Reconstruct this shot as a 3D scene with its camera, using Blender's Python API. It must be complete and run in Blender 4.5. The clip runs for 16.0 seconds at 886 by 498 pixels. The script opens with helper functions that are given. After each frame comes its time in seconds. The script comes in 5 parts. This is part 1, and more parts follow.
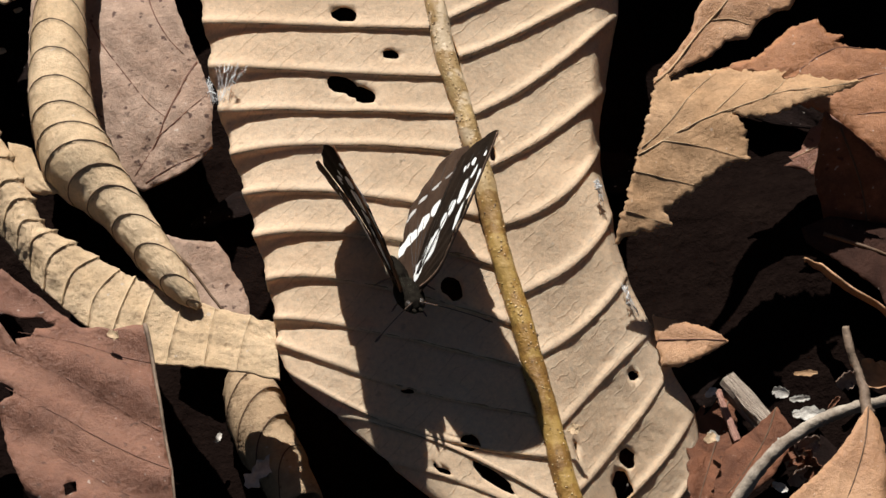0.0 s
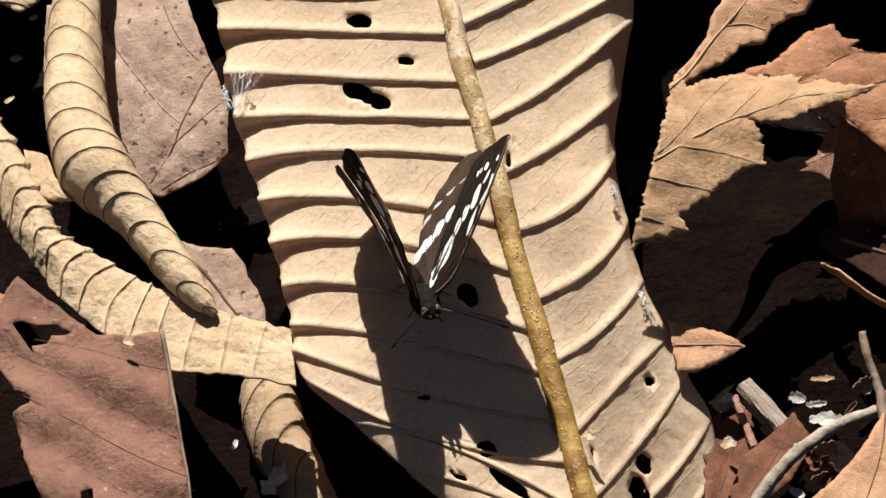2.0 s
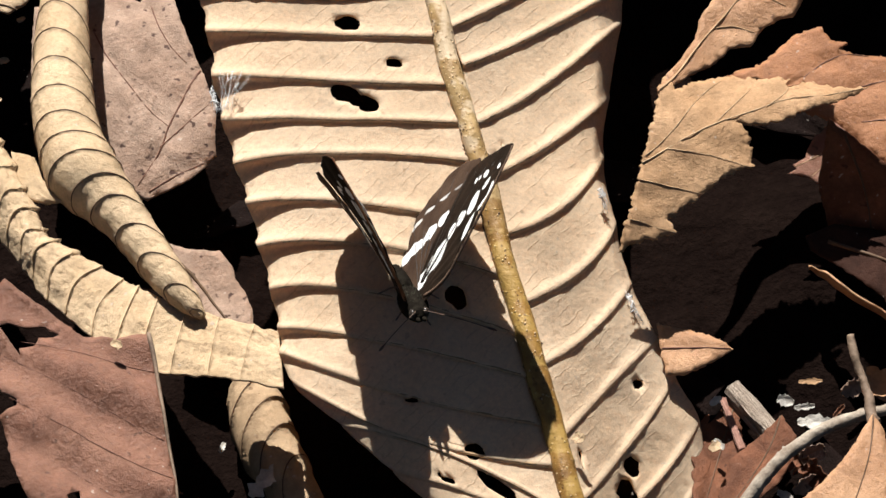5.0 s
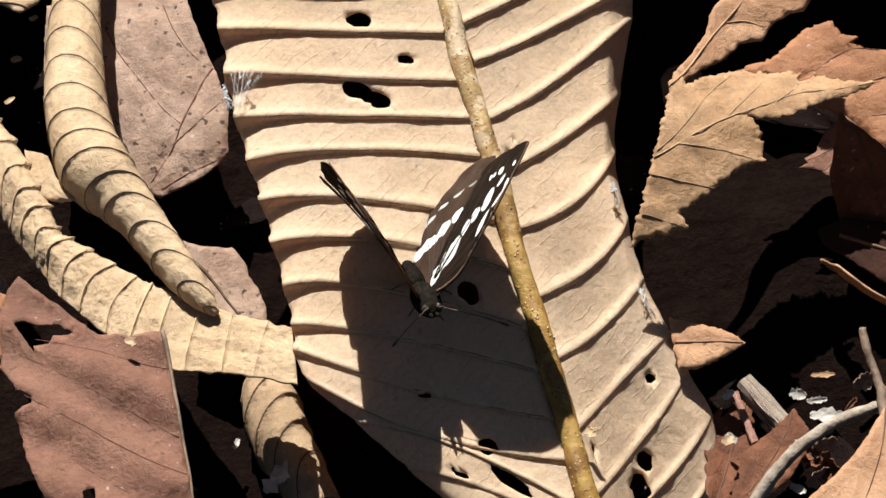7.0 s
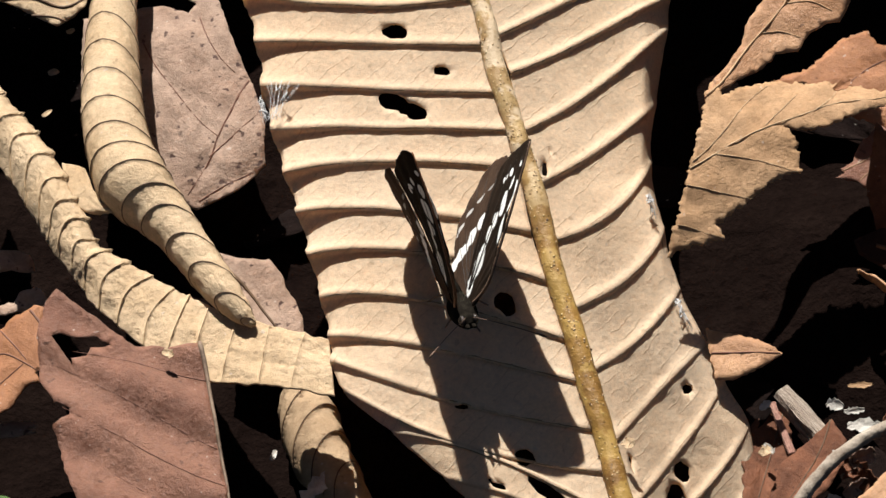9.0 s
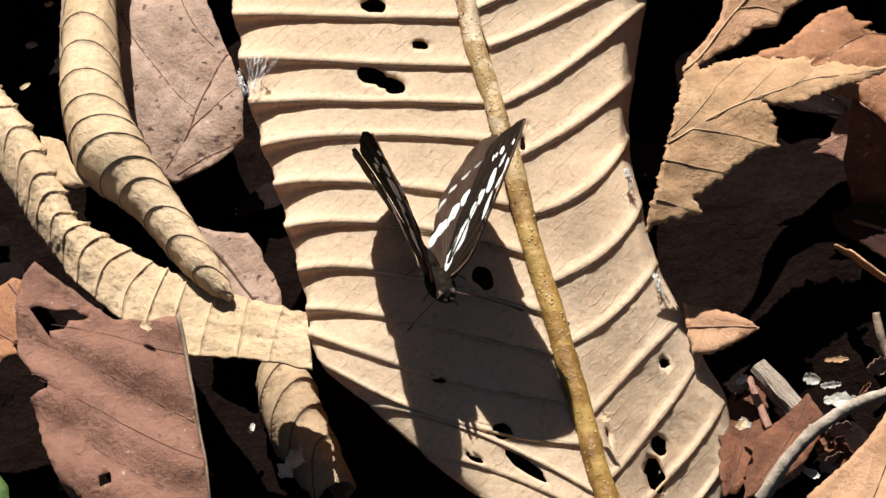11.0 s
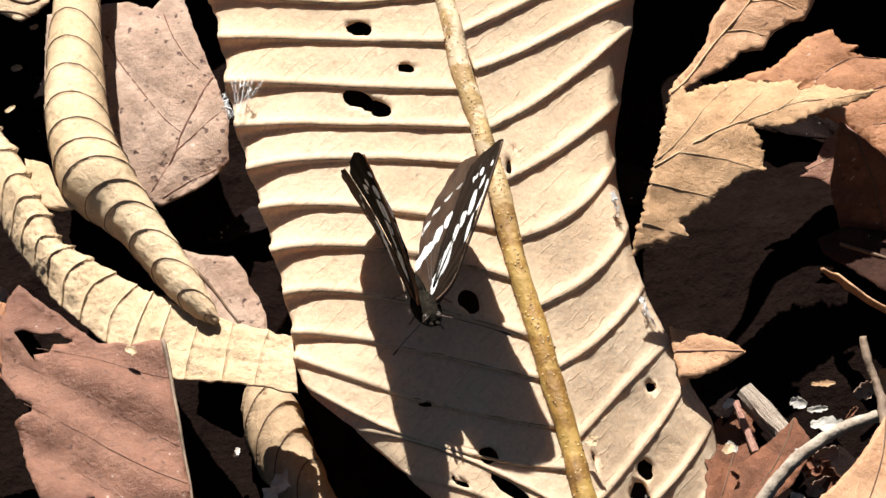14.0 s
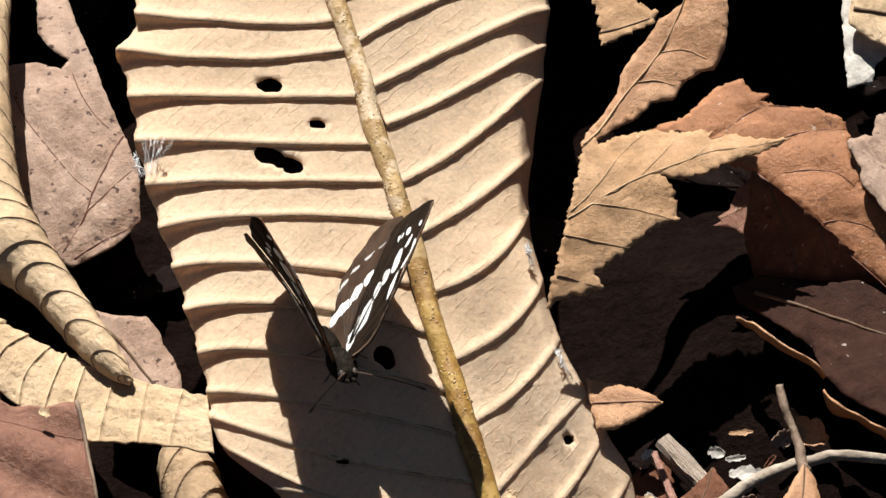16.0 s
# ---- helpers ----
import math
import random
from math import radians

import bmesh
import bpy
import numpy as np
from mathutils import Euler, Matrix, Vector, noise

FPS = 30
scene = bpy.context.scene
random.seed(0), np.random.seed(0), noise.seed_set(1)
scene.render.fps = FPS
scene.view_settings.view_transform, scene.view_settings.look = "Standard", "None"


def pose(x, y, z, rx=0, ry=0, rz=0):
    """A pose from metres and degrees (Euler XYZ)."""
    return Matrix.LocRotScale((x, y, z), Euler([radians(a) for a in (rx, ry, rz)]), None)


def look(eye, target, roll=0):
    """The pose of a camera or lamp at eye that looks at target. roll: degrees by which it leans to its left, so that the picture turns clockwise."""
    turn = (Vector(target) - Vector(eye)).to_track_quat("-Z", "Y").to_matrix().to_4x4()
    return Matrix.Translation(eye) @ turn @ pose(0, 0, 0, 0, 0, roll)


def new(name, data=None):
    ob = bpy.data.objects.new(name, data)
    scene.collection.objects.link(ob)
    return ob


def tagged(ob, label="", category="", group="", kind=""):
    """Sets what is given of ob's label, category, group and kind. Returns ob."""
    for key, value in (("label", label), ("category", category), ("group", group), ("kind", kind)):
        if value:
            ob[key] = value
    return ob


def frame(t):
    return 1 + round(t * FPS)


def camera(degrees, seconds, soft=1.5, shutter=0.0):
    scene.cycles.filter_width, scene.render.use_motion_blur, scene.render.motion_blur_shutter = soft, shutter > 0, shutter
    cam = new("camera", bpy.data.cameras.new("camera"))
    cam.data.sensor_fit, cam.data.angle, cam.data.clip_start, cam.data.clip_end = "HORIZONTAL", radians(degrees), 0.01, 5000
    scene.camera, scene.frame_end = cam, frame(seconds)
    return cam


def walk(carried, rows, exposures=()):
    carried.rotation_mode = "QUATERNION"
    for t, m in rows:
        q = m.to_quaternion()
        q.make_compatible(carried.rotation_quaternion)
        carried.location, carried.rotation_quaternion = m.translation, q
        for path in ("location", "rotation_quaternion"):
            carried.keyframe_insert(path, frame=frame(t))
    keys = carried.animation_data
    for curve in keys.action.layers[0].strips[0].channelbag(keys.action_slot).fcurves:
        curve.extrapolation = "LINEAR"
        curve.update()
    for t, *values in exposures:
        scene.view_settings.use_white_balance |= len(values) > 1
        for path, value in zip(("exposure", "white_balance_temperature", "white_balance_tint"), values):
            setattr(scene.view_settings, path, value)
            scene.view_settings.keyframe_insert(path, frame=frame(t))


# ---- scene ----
MM = 0.001
cam = camera(18.0, 16.0)
# seconds, eye (m), tilt, turn and lean (degrees): a hand-held telephoto view that sways about one spot
PATH = [
    (0, 0.00000, -0.22856, 0.32255, 38.0000, 0.0000, 0.0000),
    (0.5, 0.00000, -0.22826, 0.32217, 37.9576, 1.0002, -0.7017),
    (1, 0.00000, -0.22815, 0.32202, 38.0505, 0.5593, -0.6949),
    (1.5, 0.00000, -0.22840, 0.32234, 37.8201, -0.5767, 0.2078),
    (2, 0.00000, -0.22845, 0.32241, 38.1275, 0.5265, -0.5737),
    (2.5, 0.00000, -0.22856, 0.32254, 38.4765, 1.9827, -1.5941),
    (3, 0.00000, -0.22814, 0.32201, 38.1660, 0.7957, -0.5742),
    (3.5, 0.00000, -0.22828, 0.32219, 38.0528, -0.6816, 0.2757),
    (4, 0.00000, -0.22819, 0.32207, 38.0603, -0.2197, 0.0348),
    (4.2, 0.00000, -0.22809, 0.32194, 38.1055, 0.1347, -0.2181),
    (6.3, 0.00000, -0.22896, 0.32306, 38.1981, 0.0003, -0.2588),
    (6.5, 0.00000, -0.22907, 0.32319, 38.1135, -0.0798, -0.2634),
    (7, 0.00000, -0.22886, 0.32293, 38.0910, 0.5398, -0.8615),
    (7.5, 0.00000, -0.22894, 0.32303, 38.1369, 1.3118, -1.4608),
    (8, 0.00000, -0.22902, 0.32313, 38.1459, 1.0663, -1.4974),
    (8.5, 0.00000, -0.22893, 0.32301, 38.1549, 0.9334, -1.2531),
    (9, 0.00000, -0.22909, 0.32323, 38.3406, 1.7373, -1.9468),
    (9.5, 0.00000, -0.22938, 0.32359, 38.2161, 1.9852, -2.2731),
    (10, 0.00000, -0.22929, 0.32348, 37.8605, 1.3748, -1.6175),
    (10.2, 0.00000, -0.22948, 0.32372, 37.7622, 1.1747, -1.4402),
    (12.5, 0.00000, -0.22900, 0.32310, 37.8874, 0.9028, -1.0459),
    (13, 0.00000, -0.22882, 0.32288, 37.8206, 0.3317, -0.7624),
    (13.5, 0.00000, -0.22879, 0.32284, 37.9376, 0.4592, -0.7162),
    (14, 0.00000, -0.22883, 0.32289, 38.2719, 0.5495, -0.8588),
    (14.5, 0.00000, -0.22876, 0.32280, 38.4955, 0.7065, -0.8355),
    (15, 0.00000, -0.22849, 0.32245, 38.7235, 0.7300, -1.1512),
    (15.5, 0.00000, -0.22782, 0.32160, 39.0850, -1.0817, -0.3450),
    (16, 0.00000, -0.22794, 0.32175, 39.3939, -2.2608, 0.2901),
]
walk(cam, [(t, pose(x, y, z, tilt, 0, turn) @ pose(0, 0, 0, 0, 0, lean)) for t, x, y, z, tilt, turn, lean in PATH],
     exposures=[(0, 0.68), (0.5, 0.88), (1.5, 1.04), (2.7, 0.97), (4, 1.07), (6.5, 1.04), (8.5, 1.04), (9.5, 0.89), (10.2, 0.97), (12.5, 1.36), (14, 1.46), (15, 1.18), (16, 1.11)])

# ---- light: a high sun behind the leaves, little sky under the trees ----
SUN_FROM = Vector((-0.158, 0.652, 0.742)).normalized()
sun = new("sun", bpy.data.lights.new("sun", "SUN"))
sun.data.energy, sun.data.angle, sun.data.color = 5.0, radians(0.53), (1.0, 0.975, 0.925)
sun.matrix_world = look(SUN_FROM * 3, (0, 0, 0))
world = bpy.data.worlds.new("world")
scene.world = world
world.use_nodes = True
sky = world.node_tree.nodes.new("ShaderNodeTexSky")
sky.sky_type, sky.sun_disc = "NISHITA", False
sky.sun_elevation = math.asin(SUN_FROM.z)
sky.sun_rotation = math.atan2(SUN_FROM.x, SUN_FROM.y)
background = world.node_tree.nodes["Background"]
background.inputs["Strength"].default_value = 0.014
world.node_tree.links.new(sky.outputs[0], background.inputs[0])


# ---- materials ----
def material(name):
    m = bpy.data.materials.new(name)
    m.use_nodes = True
    return m, m.node_tree.nodes, m.node_tree.links, m.node_tree.nodes["Principled BSDF"]


def ramp(nodes, links, value, stops):
    r = nodes.new("ShaderNodeValToRGB")
    while len(r.color_ramp.elements) < len(stops):
        r.color_ramp.elements.new(0.5)
    for e, (at, c) in zip(r.color_ramp.elements, stops):
        e.position, e.color = at, (*(c if isinstance(c, tuple) else (c, c, c)), 1)
    links.new(value, r.inputs[0])
    return r.outputs[0]


def noisy(nodes, links, scale, detail=4.0, rough=0.6, stretch=None, turn=0.0):
    """Noise in object space; scale is the number of features in a metre."""
    coord = nodes.new("ShaderNodeTexCoord")
    n = nodes.new("ShaderNodeTexNoise")
    n.inputs["Scale"].default_value = scale
    n.inputs["Detail"].default_value, n.inputs["Roughness"].default_value = detail, rough
    source = coord.outputs["Object"]
    if stretch:
        mp = nodes.new("ShaderNodeMapping")
        mp.inputs["Scale"].default_value, mp.inputs["Rotation"].default_value[2] = stretch, turn
        links.new(source, mp.inputs[0])
        source = mp.outputs[0]
    links.new(source, n.inputs["Vector"])
    return n.outputs[0]


def mix(nodes, links, kind, factor, a, b):
    n = nodes.new("ShaderNodeMix")
    n.data_type, n.blend_type = "RGBA", kind
    for socket, v in ((n.inputs[0], factor), (n.inputs[6], a), (n.inputs[7], b)):
        if isinstance(v, (int, float)):
            socket.default_value = v if socket == n.inputs[0] else (v, v, v, 1)
        elif isinstance(v, tuple):
            socket.default_value = (*v, 1)
        else:
            links.new(v, socket)
    return n.outputs[2]


def relief(nodes, links, height, depth, strength=1.0, under=None):
    b = nodes.new("ShaderNodeBump")
    b.inputs["Strength"].default_value, b.inputs["Distance"].default_value = strength, depth
    links.new(height, b.inputs["Height"])
    if under:
        links.new(under, b.inputs["Normal"])
    return b.outputs[0]


def leaf_material(name, pale, deep, spot, shine=0.62, glow=0.22, grain=1.0, net=0.5, gloss=0.18, threads=0.0, blotch=90.0, stains=0.6, fleck=0.65, speck=0.66):
    """Dead leaf tissue: broad blotches, fine grain, dark specks, a net of small veins; some light passes through."""
    m, nodes, links, bsdf = material(name)
    broad = ramp(nodes, links, noisy(nodes, links, blotch, 5), [(0.32, deep), (0.66, pale)])
    fine = ramp(nodes, links, noisy(nodes, links, 1600, 5, 0.7), [(0.3, 0.84), (0.7, 1.08)])
    colour = mix(nodes, links, "MULTIPLY", 1.0, broad, fine)
    stain = ramp(nodes, links, noisy(nodes, links, blotch * 3.3, 6, 0.72), [(0.40, 0.55), (0.58, 1.05)])
    colour = mix(nodes, links, "MULTIPLY", stains, colour, stain)
    specks = ramp(nodes, links, noisy(nodes, links, 700, 2, 0.5), [(speck, 0.0), (speck + 0.07, 1.0)])
    colour = mix(nodes, links, "MIX", mix(nodes, links, "MULTIPLY", 1.0, specks, fleck), colour, spot)
    dust = ramp(nodes, links, noisy(nodes, links, 1150, 1, 0.5), [(0.735, 0.0), (0.78, 1.0)])
    colour = mix(nodes, links, "MIX", mix(nodes, links, "MULTIPLY", 1.0, dust, 0.45), colour, (0.62, 0.55, 0.48))
    coord = nodes.new("ShaderNodeTexCoord")
    cells = nodes.new("ShaderNodeTexVoronoi")
    cells.feature = "DISTANCE_TO_EDGE"
    cells.inputs["Scale"].default_value = 1100
    bent = nodes.new("ShaderNodeVectorMath")
    bent.operation = "MULTIPLY_ADD"
    wob = nodes.new("ShaderNodeTexNoise")
    wob.inputs["Scale"].default_value = 500
    links.new(coord.outputs["Object"], wob.inputs["Vector"])
    links.new(wob.outputs[1], bent.inputs[0])
    bent.inputs[1].default_value = (0.0015, 0.0015, 0.0015)
    links.new(coord.outputs["Object"], bent.inputs[2])
    links.new(bent.outputs[0], cells.inputs["Vector"])
    lines = ramp(nodes, links, cells.outputs["Distance"], [(0.0, 1.0), (0.06, 0.0)])
    colour = mix(nodes, links, "MULTIPLY", mix(nodes, links, "MULTIPLY", 1.0, lines, 0.14 * net), colour, (0.45, 0.36, 0.28))
    bump = relief(nodes, links, noisy(nodes, links, 900, 6, 0.75), 0.00035 * grain, 0.9)
    bump = relief(nodes, links, lines, 0.00004, 0.6 * net, bump)
    quilt = nodes.new("ShaderNodeTexVoronoi")
    quilt.feature = "SMOOTH_F1"
    quilt.inputs["Scale"].default_value = 330
    links.new(bent.outputs[0], quilt.inputs["Vector"])
    bump = relief(nodes, links, quilt.outputs["Distance"], 0.0009 * grain, 0.35 * net, bump)
    if threads:
        # slanting threads of fine veins between the side veins
        wave = nodes.new("ShaderNodeTexWave")
        wave.inputs["Scale"].default_value, wave.inputs["Distortion"].default_value = 210, 3.5
        wave.inputs["Detail"].default_value, wave.inputs["Detail Scale"].default_value = 3, 1.4
        mp = nodes.new("ShaderNodeMapping")
        mp.inputs["Rotation"].default_value[2] = threads
        links.new(coord.outputs["Object"], mp.inputs[0])
        links.new(mp.outputs[0], wave.inputs["Vector"])
        thread = ramp(nodes, links, wave.outputs["Fac"], [(0.955, 0.0), (1.0, 1.0)])
        some = ramp(nodes, links, noisy(nodes, links, 240, 2), [(0.45, 0.0), (0.6, 1.0)])
        thread = mix(nodes, links, "MULTIPLY", 1.0, thread, some)
        colour = mix(nodes, links, "MULTIPLY", mix(nodes, links, "MULTIPLY", 1.0, thread, 0.28), colour, (0.45, 0.34, 0.24))
        bump = relief(nodes, links, thread, 0.00007, 0.7, bump)
    bsdf.inputs["Roughness"].default_value = shine
    bsdf.inputs["Specular IOR Level"].default_value = gloss
    links.new(colour, bsdf.inputs["Base Color"])
    links.new(bump, bsdf.inputs["Normal"])
    through_light = nodes.new("ShaderNodeBsdfTranslucent")
    warm = mix(nodes, links, "MULTIPLY", 1.0, colour, (1.0, 0.84, 0.62))
    links.new(warm, through_light.inputs[0])
    both = nodes.new("ShaderNodeMixShader")
    both.inputs[0].default_value = glow
    links.new(bsdf.outputs[0], both.inputs[1])
    links.new(through_light.outputs[0], both.inputs[2])
    links.new(both.outputs[0], nodes["Material Output"].inputs[0])
    return m


def plain_material(name, pale, deep, scale=300, rough=0.7, depth=0.0002, stretch=None, turn=0.0, specular=0.3):
    m, nodes, links, bsdf = material(name)
    n = noisy(nodes, links, scale, 6, 0.65, stretch, turn)
    broad = ramp(nodes, links, n, [(0.3, deep), (0.7, pale)])
    fine = ramp(nodes, links, noisy(nodes, links, scale * 7, 4, 0.7), [(0.3, 0.7), (0.7, 1.1)])
    links.new(mix(nodes, links, "MULTIPLY", 1.0, broad, fine), bsdf.inputs["Base Color"])
    links.new(relief(nodes, links, n, depth), bsdf.inputs["Normal"])
    bsdf.inputs["Roughness"].default_value, bsdf.inputs["Specular IOR Level"].default_value = rough, specular
    return m


LEAF_BUFF = leaf_material("leaf_buff", (0.93, 0.77, 0.575), (0.87, 0.68, 0.47), (0.36, 0.22, 0.12), 0.6, 0.5, 0.6, 0.3, 0.14, threads=radians(40), blotch=45, stains=0.07, fleck=0.3)
LEAF_CREAM = leaf_material("leaf_cream", (0.77, 0.57, 0.365), (0.585, 0.405, 0.235), (0.24, 0.14, 0.07), 0.45, 0.2, 1.4, 0.4, 0.25, stains=0.35, fleck=0.5)
LEAF_PINK = leaf_material("leaf_pinkish", (0.50, 0.355, 0.27), (0.35, 0.225, 0.16), (0.07, 0.035, 0.03), 0.6, 0.15, 1.2, 0.6, stains=0.5, fleck=0.9, speck=0.625)
LEAF_BROWN = leaf_material("leaf_red_brown", (0.30, 0.142, 0.09), (0.19, 0.078, 0.047), (0.07, 0.03, 0.02), 0.42, 0.15, 1.3, 0.5, 0.3, stains=0.35)
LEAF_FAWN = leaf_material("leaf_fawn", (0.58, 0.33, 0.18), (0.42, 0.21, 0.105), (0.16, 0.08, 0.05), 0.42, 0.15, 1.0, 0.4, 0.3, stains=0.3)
LEAF_TAN = leaf_material("leaf_tan", (0.60, 0.375, 0.21), (0.45, 0.26, 0.13), (0.20, 0.10, 0.05), 0.55, 0.22, 1.0, 0.9, stains=0.35, fleck=0.4)
LEAF_ORANGE = leaf_material("leaf_orange", (0.46, 0.21, 0.10), (0.32, 0.13, 0.055), (0.12, 0.05, 0.025), 0.45, 0.2, 1.0, 0.5, 0.25, stains=0.35)
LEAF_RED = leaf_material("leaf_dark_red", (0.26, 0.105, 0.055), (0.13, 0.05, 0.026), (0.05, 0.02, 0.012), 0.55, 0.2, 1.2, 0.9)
LEAF_PALE = leaf_material("leaf_bleached", (0.70, 0.66, 0.60), (0.55, 0.50, 0.44), (0.3, 0.25, 0.2), 0.6, 0.12, 1.0, 0.5)
def midrib_material(name):
    """Rib skin: olive-yellow, worn pale towards the far end, with dark pores and small pale warts."""
    m, nodes, links, bsdf = material(name)
    coord = nodes.new("ShaderNodeTexCoord")
    place = nodes.new("ShaderNodeSeparateXYZ")
    links.new(coord.outputs["Object"], place.inputs[0])
    shift = nodes.new("ShaderNodeMath")
    shift.operation = "MULTIPLY_ADD"
    links.new(noisy(nodes, links, 160, 4), shift.inputs[0])
    shift.inputs[1].default_value = 0.03
    links.new(place.outputs[1], shift.inputs[2])
    far = ramp(nodes, links, shift.outputs[0], [(0.018, 0.0), (0.034, 1.0)])
    grain = noisy(nodes, links, 260, 5)
    near_skin = ramp(nodes, links, grain, [(0.3, (0.15, 0.068, 0.016)), (0.68, (0.35, 0.195, 0.046))])
    far_skin = ramp(nodes, links, grain, [(0.3, (0.26, 0.15, 0.06)), (0.68, (0.48, 0.33, 0.15))])
    base = mix(nodes, links, "MIX", far, near_skin, far_skin)
    worn = ramp(nodes, links, noisy(nodes, links, 330, 3, 0.5), [(0.50, 0.0), (0.57, 1.0)])
    patch = mix(nodes, links, "MIX", far, (0.40, 0.25, 0.07), (0.60, 0.46, 0.31))
    base = mix(nodes, links, "MIX", mix(nodes, links, "MULTIPLY", 1.0, worn, 0.8), base, patch)
    pores = nodes.new("ShaderNodeTexVoronoi")
    pores.inputs["Scale"].default_value = 1000
    links.new(coord.outputs["Object"], pores.inputs["Vector"])
    pore = ramp(nodes, links, pores.outputs["Distance"], [(0.12, 1.0), (0.22, 0.0)])
    base = mix(nodes, links, "MIX", mix(nodes, links, "MULTIPLY", 1.0, pore, 0.7), base, (0.11, 0.055, 0.015))
    warts = nodes.new("ShaderNodeTexVoronoi")
    warts.inputs["Scale"].default_value = 1300
    moved = nodes.new("ShaderNodeMapping")
    moved.inputs["Location"].default_value = (0.3, 0.1, 0.2)
    links.new(coord.outputs["Object"], moved.inputs[0])
    links.new(moved.outputs[0], warts.inputs["Vector"])
    wart = ramp(nodes, links, warts.outputs["Distance"], [(0.10, 1.0), (0.24, 0.0)])
    wart = mix(nodes, links, "MULTIPLY", 1.0, wart, ramp(nodes, links, noisy(nodes, links, 420, 2), [(0.45, 0.0), (0.6, 1.0)]))
    base = mix(nodes, links, "MIX", mix(nodes, links, "MULTIPLY", 1.0, wart, 0.6), base, (0.62, 0.50, 0.26))
    links.new(base, bsdf.inputs["Base Color"])
    bump = relief(nodes, links, noisy(nodes, links, 500, 6, 0.7), 0.0003)
    bump = relief(nodes, links, wart, 0.00018, 0.8, bump)
    links.new(bump, bsdf.inputs["Normal"])
    bsdf.inputs["Roughness"].default_value, bsdf.inputs["Specular IOR Level"].default_value = 0.5, 0.35
    return m


# near-black albedo puts the shade of the gaps into ordinary leaf scraps
LEAF_SHADE_BLACK = leaf_material("leaf_shade_black", (0.014, 0.0075, 0.006), (0.008, 0.0045, 0.004), (0.007, 0.004, 0.0035), 0.8, 0.1, 1.5, 0.6, 0.05)
LEAF_DULL = leaf_material("leaf_dull_tan", (0.50, 0.355, 0.22), (0.36, 0.24, 0.14), (0.16, 0.09, 0.05), 0.6, 0.15, 1.5, 0.5, stains=0.4)
# dark red that carries the shade of the litter gap in its colour
LEAF_SHADED_RED = leaf_material("leaf_shaded_red", (0.055, 0.024, 0.016), (0.03, 0.013, 0.009), (0.012, 0.006, 0.005), 0.7, 0.1, 1.2, 0.5, 0.08)
LEAF_GREEN = leaf_material("leaf_green", (0.11, 0.20, 0.045), (0.06, 0.13, 0.025), (0.04, 0.07, 0.015), 0.45, 0.3, 0.8, 0.5, 0.3, stains=0.3)
MIDRIB_SKIN = midrib_material("midrib_skin")
VEIN_DARK = plain_material("vein_brown", (0.15, 0.085, 0.045), (0.08, 0.045, 0.025), 500, 0.6)
VEIN_GREEN = plain_material("vein_green", (0.20, 0.28, 0.09), (0.12, 0.19, 0.05), 500, 0.5)
VEIN_RED = plain_material("vein_red_brown", (0.22, 0.10, 0.065), (0.12, 0.05, 0.03), 500, 0.6)
VEIN_TAN = plain_material("vein_tan", (0.50, 0.33, 0.19), (0.34, 0.21, 0.11), 600, 0.7)
VEIN_PALE = plain_material("vein_buff", (0.60, 0.43, 0.26), (0.46, 0.31, 0.17), 400, 0.55)
BARK_GREY = plain_material("twig_bark", (0.42, 0.36, 0.29), (0.20, 0.15, 0.11), 350, 0.8, 0.0005)
BARK_BROWN = plain_material("stalk_skin", (0.27, 0.19, 0.13), (0.13, 0.085, 0.06), 350, 0.7, 0.0004)
WOOD_GREY = plain_material("weathered_wood", (0.50, 0.41, 0.33), (0.22, 0.16, 0.12), 300, 0.8, 0.0008, (1, 9, 9))
WOOD_PINK = plain_material("pinkish_wood", (0.46, 0.26, 0.20), (0.24, 0.11, 0.08), 300, 0.8, 0.0006, (1, 8, 8))
CHALK = plain_material("bleached_flake", (0.58, 0.55, 0.50), (0.34, 0.30, 0.26), 600, 0.7)
# near-black albedo: the shade between the leaves is put into the soil colour
SOIL_SHADE = plain_material("humus", (0.009, 0.0055, 0.0045), (0.005, 0.003, 0.0026), 160, 0.95, 0.002, None, 0, 0.0)
SILK = plain_material("spider_silk", (0.85, 0.85, 0.85), (0.7, 0.7, 0.7), 900, 0.4)


# ---- builders ----
def part(name, bm, mat, parent, label="", smooth=True):
    me = bpy.data.meshes.new(name)
    bm.normal_update()
    bm.to_mesh(me)
    bm.free()
    for p in me.polygons:
        p.use_smooth = smooth
    for one in mat if isinstance(mat, (list, tuple)) else [mat]:
        me.materials.append(one)
    ob = new(name, me)
    ob.parent = parent
    return tagged(ob, label)


def thing(name, at, label, category, group=""):
    ob = new(name)
    ob.empty_display_size = 0.005
    ob.matrix_world = at
    return tagged(ob, label, category, group)


def spline(points, n, closed=False):
    """n points evenly along a Catmull-Rom curve through points."""
    p = np.array(points, float)
    k = len(p)
    t = np.linspace(0, k if closed else k - 1, n, endpoint=not closed)
    i = np.minimum(t.astype(int), k - 1 if closed else k - 2)
    f = (t - i)[:, None]
    at = (lambda j: p[j % k]) if closed else (lambda j: p[np.clip(j, 0, k - 1)])
    a, b, c, d = at(i - 1), at(i), at(i + 1), at(i + 2)
    return 0.5 * (2 * b + (c - a) * f + (2 * a - 5 * b + 4 * c - d) * f ** 2 + (3 * b - a - 3 * c + d) * f ** 3)


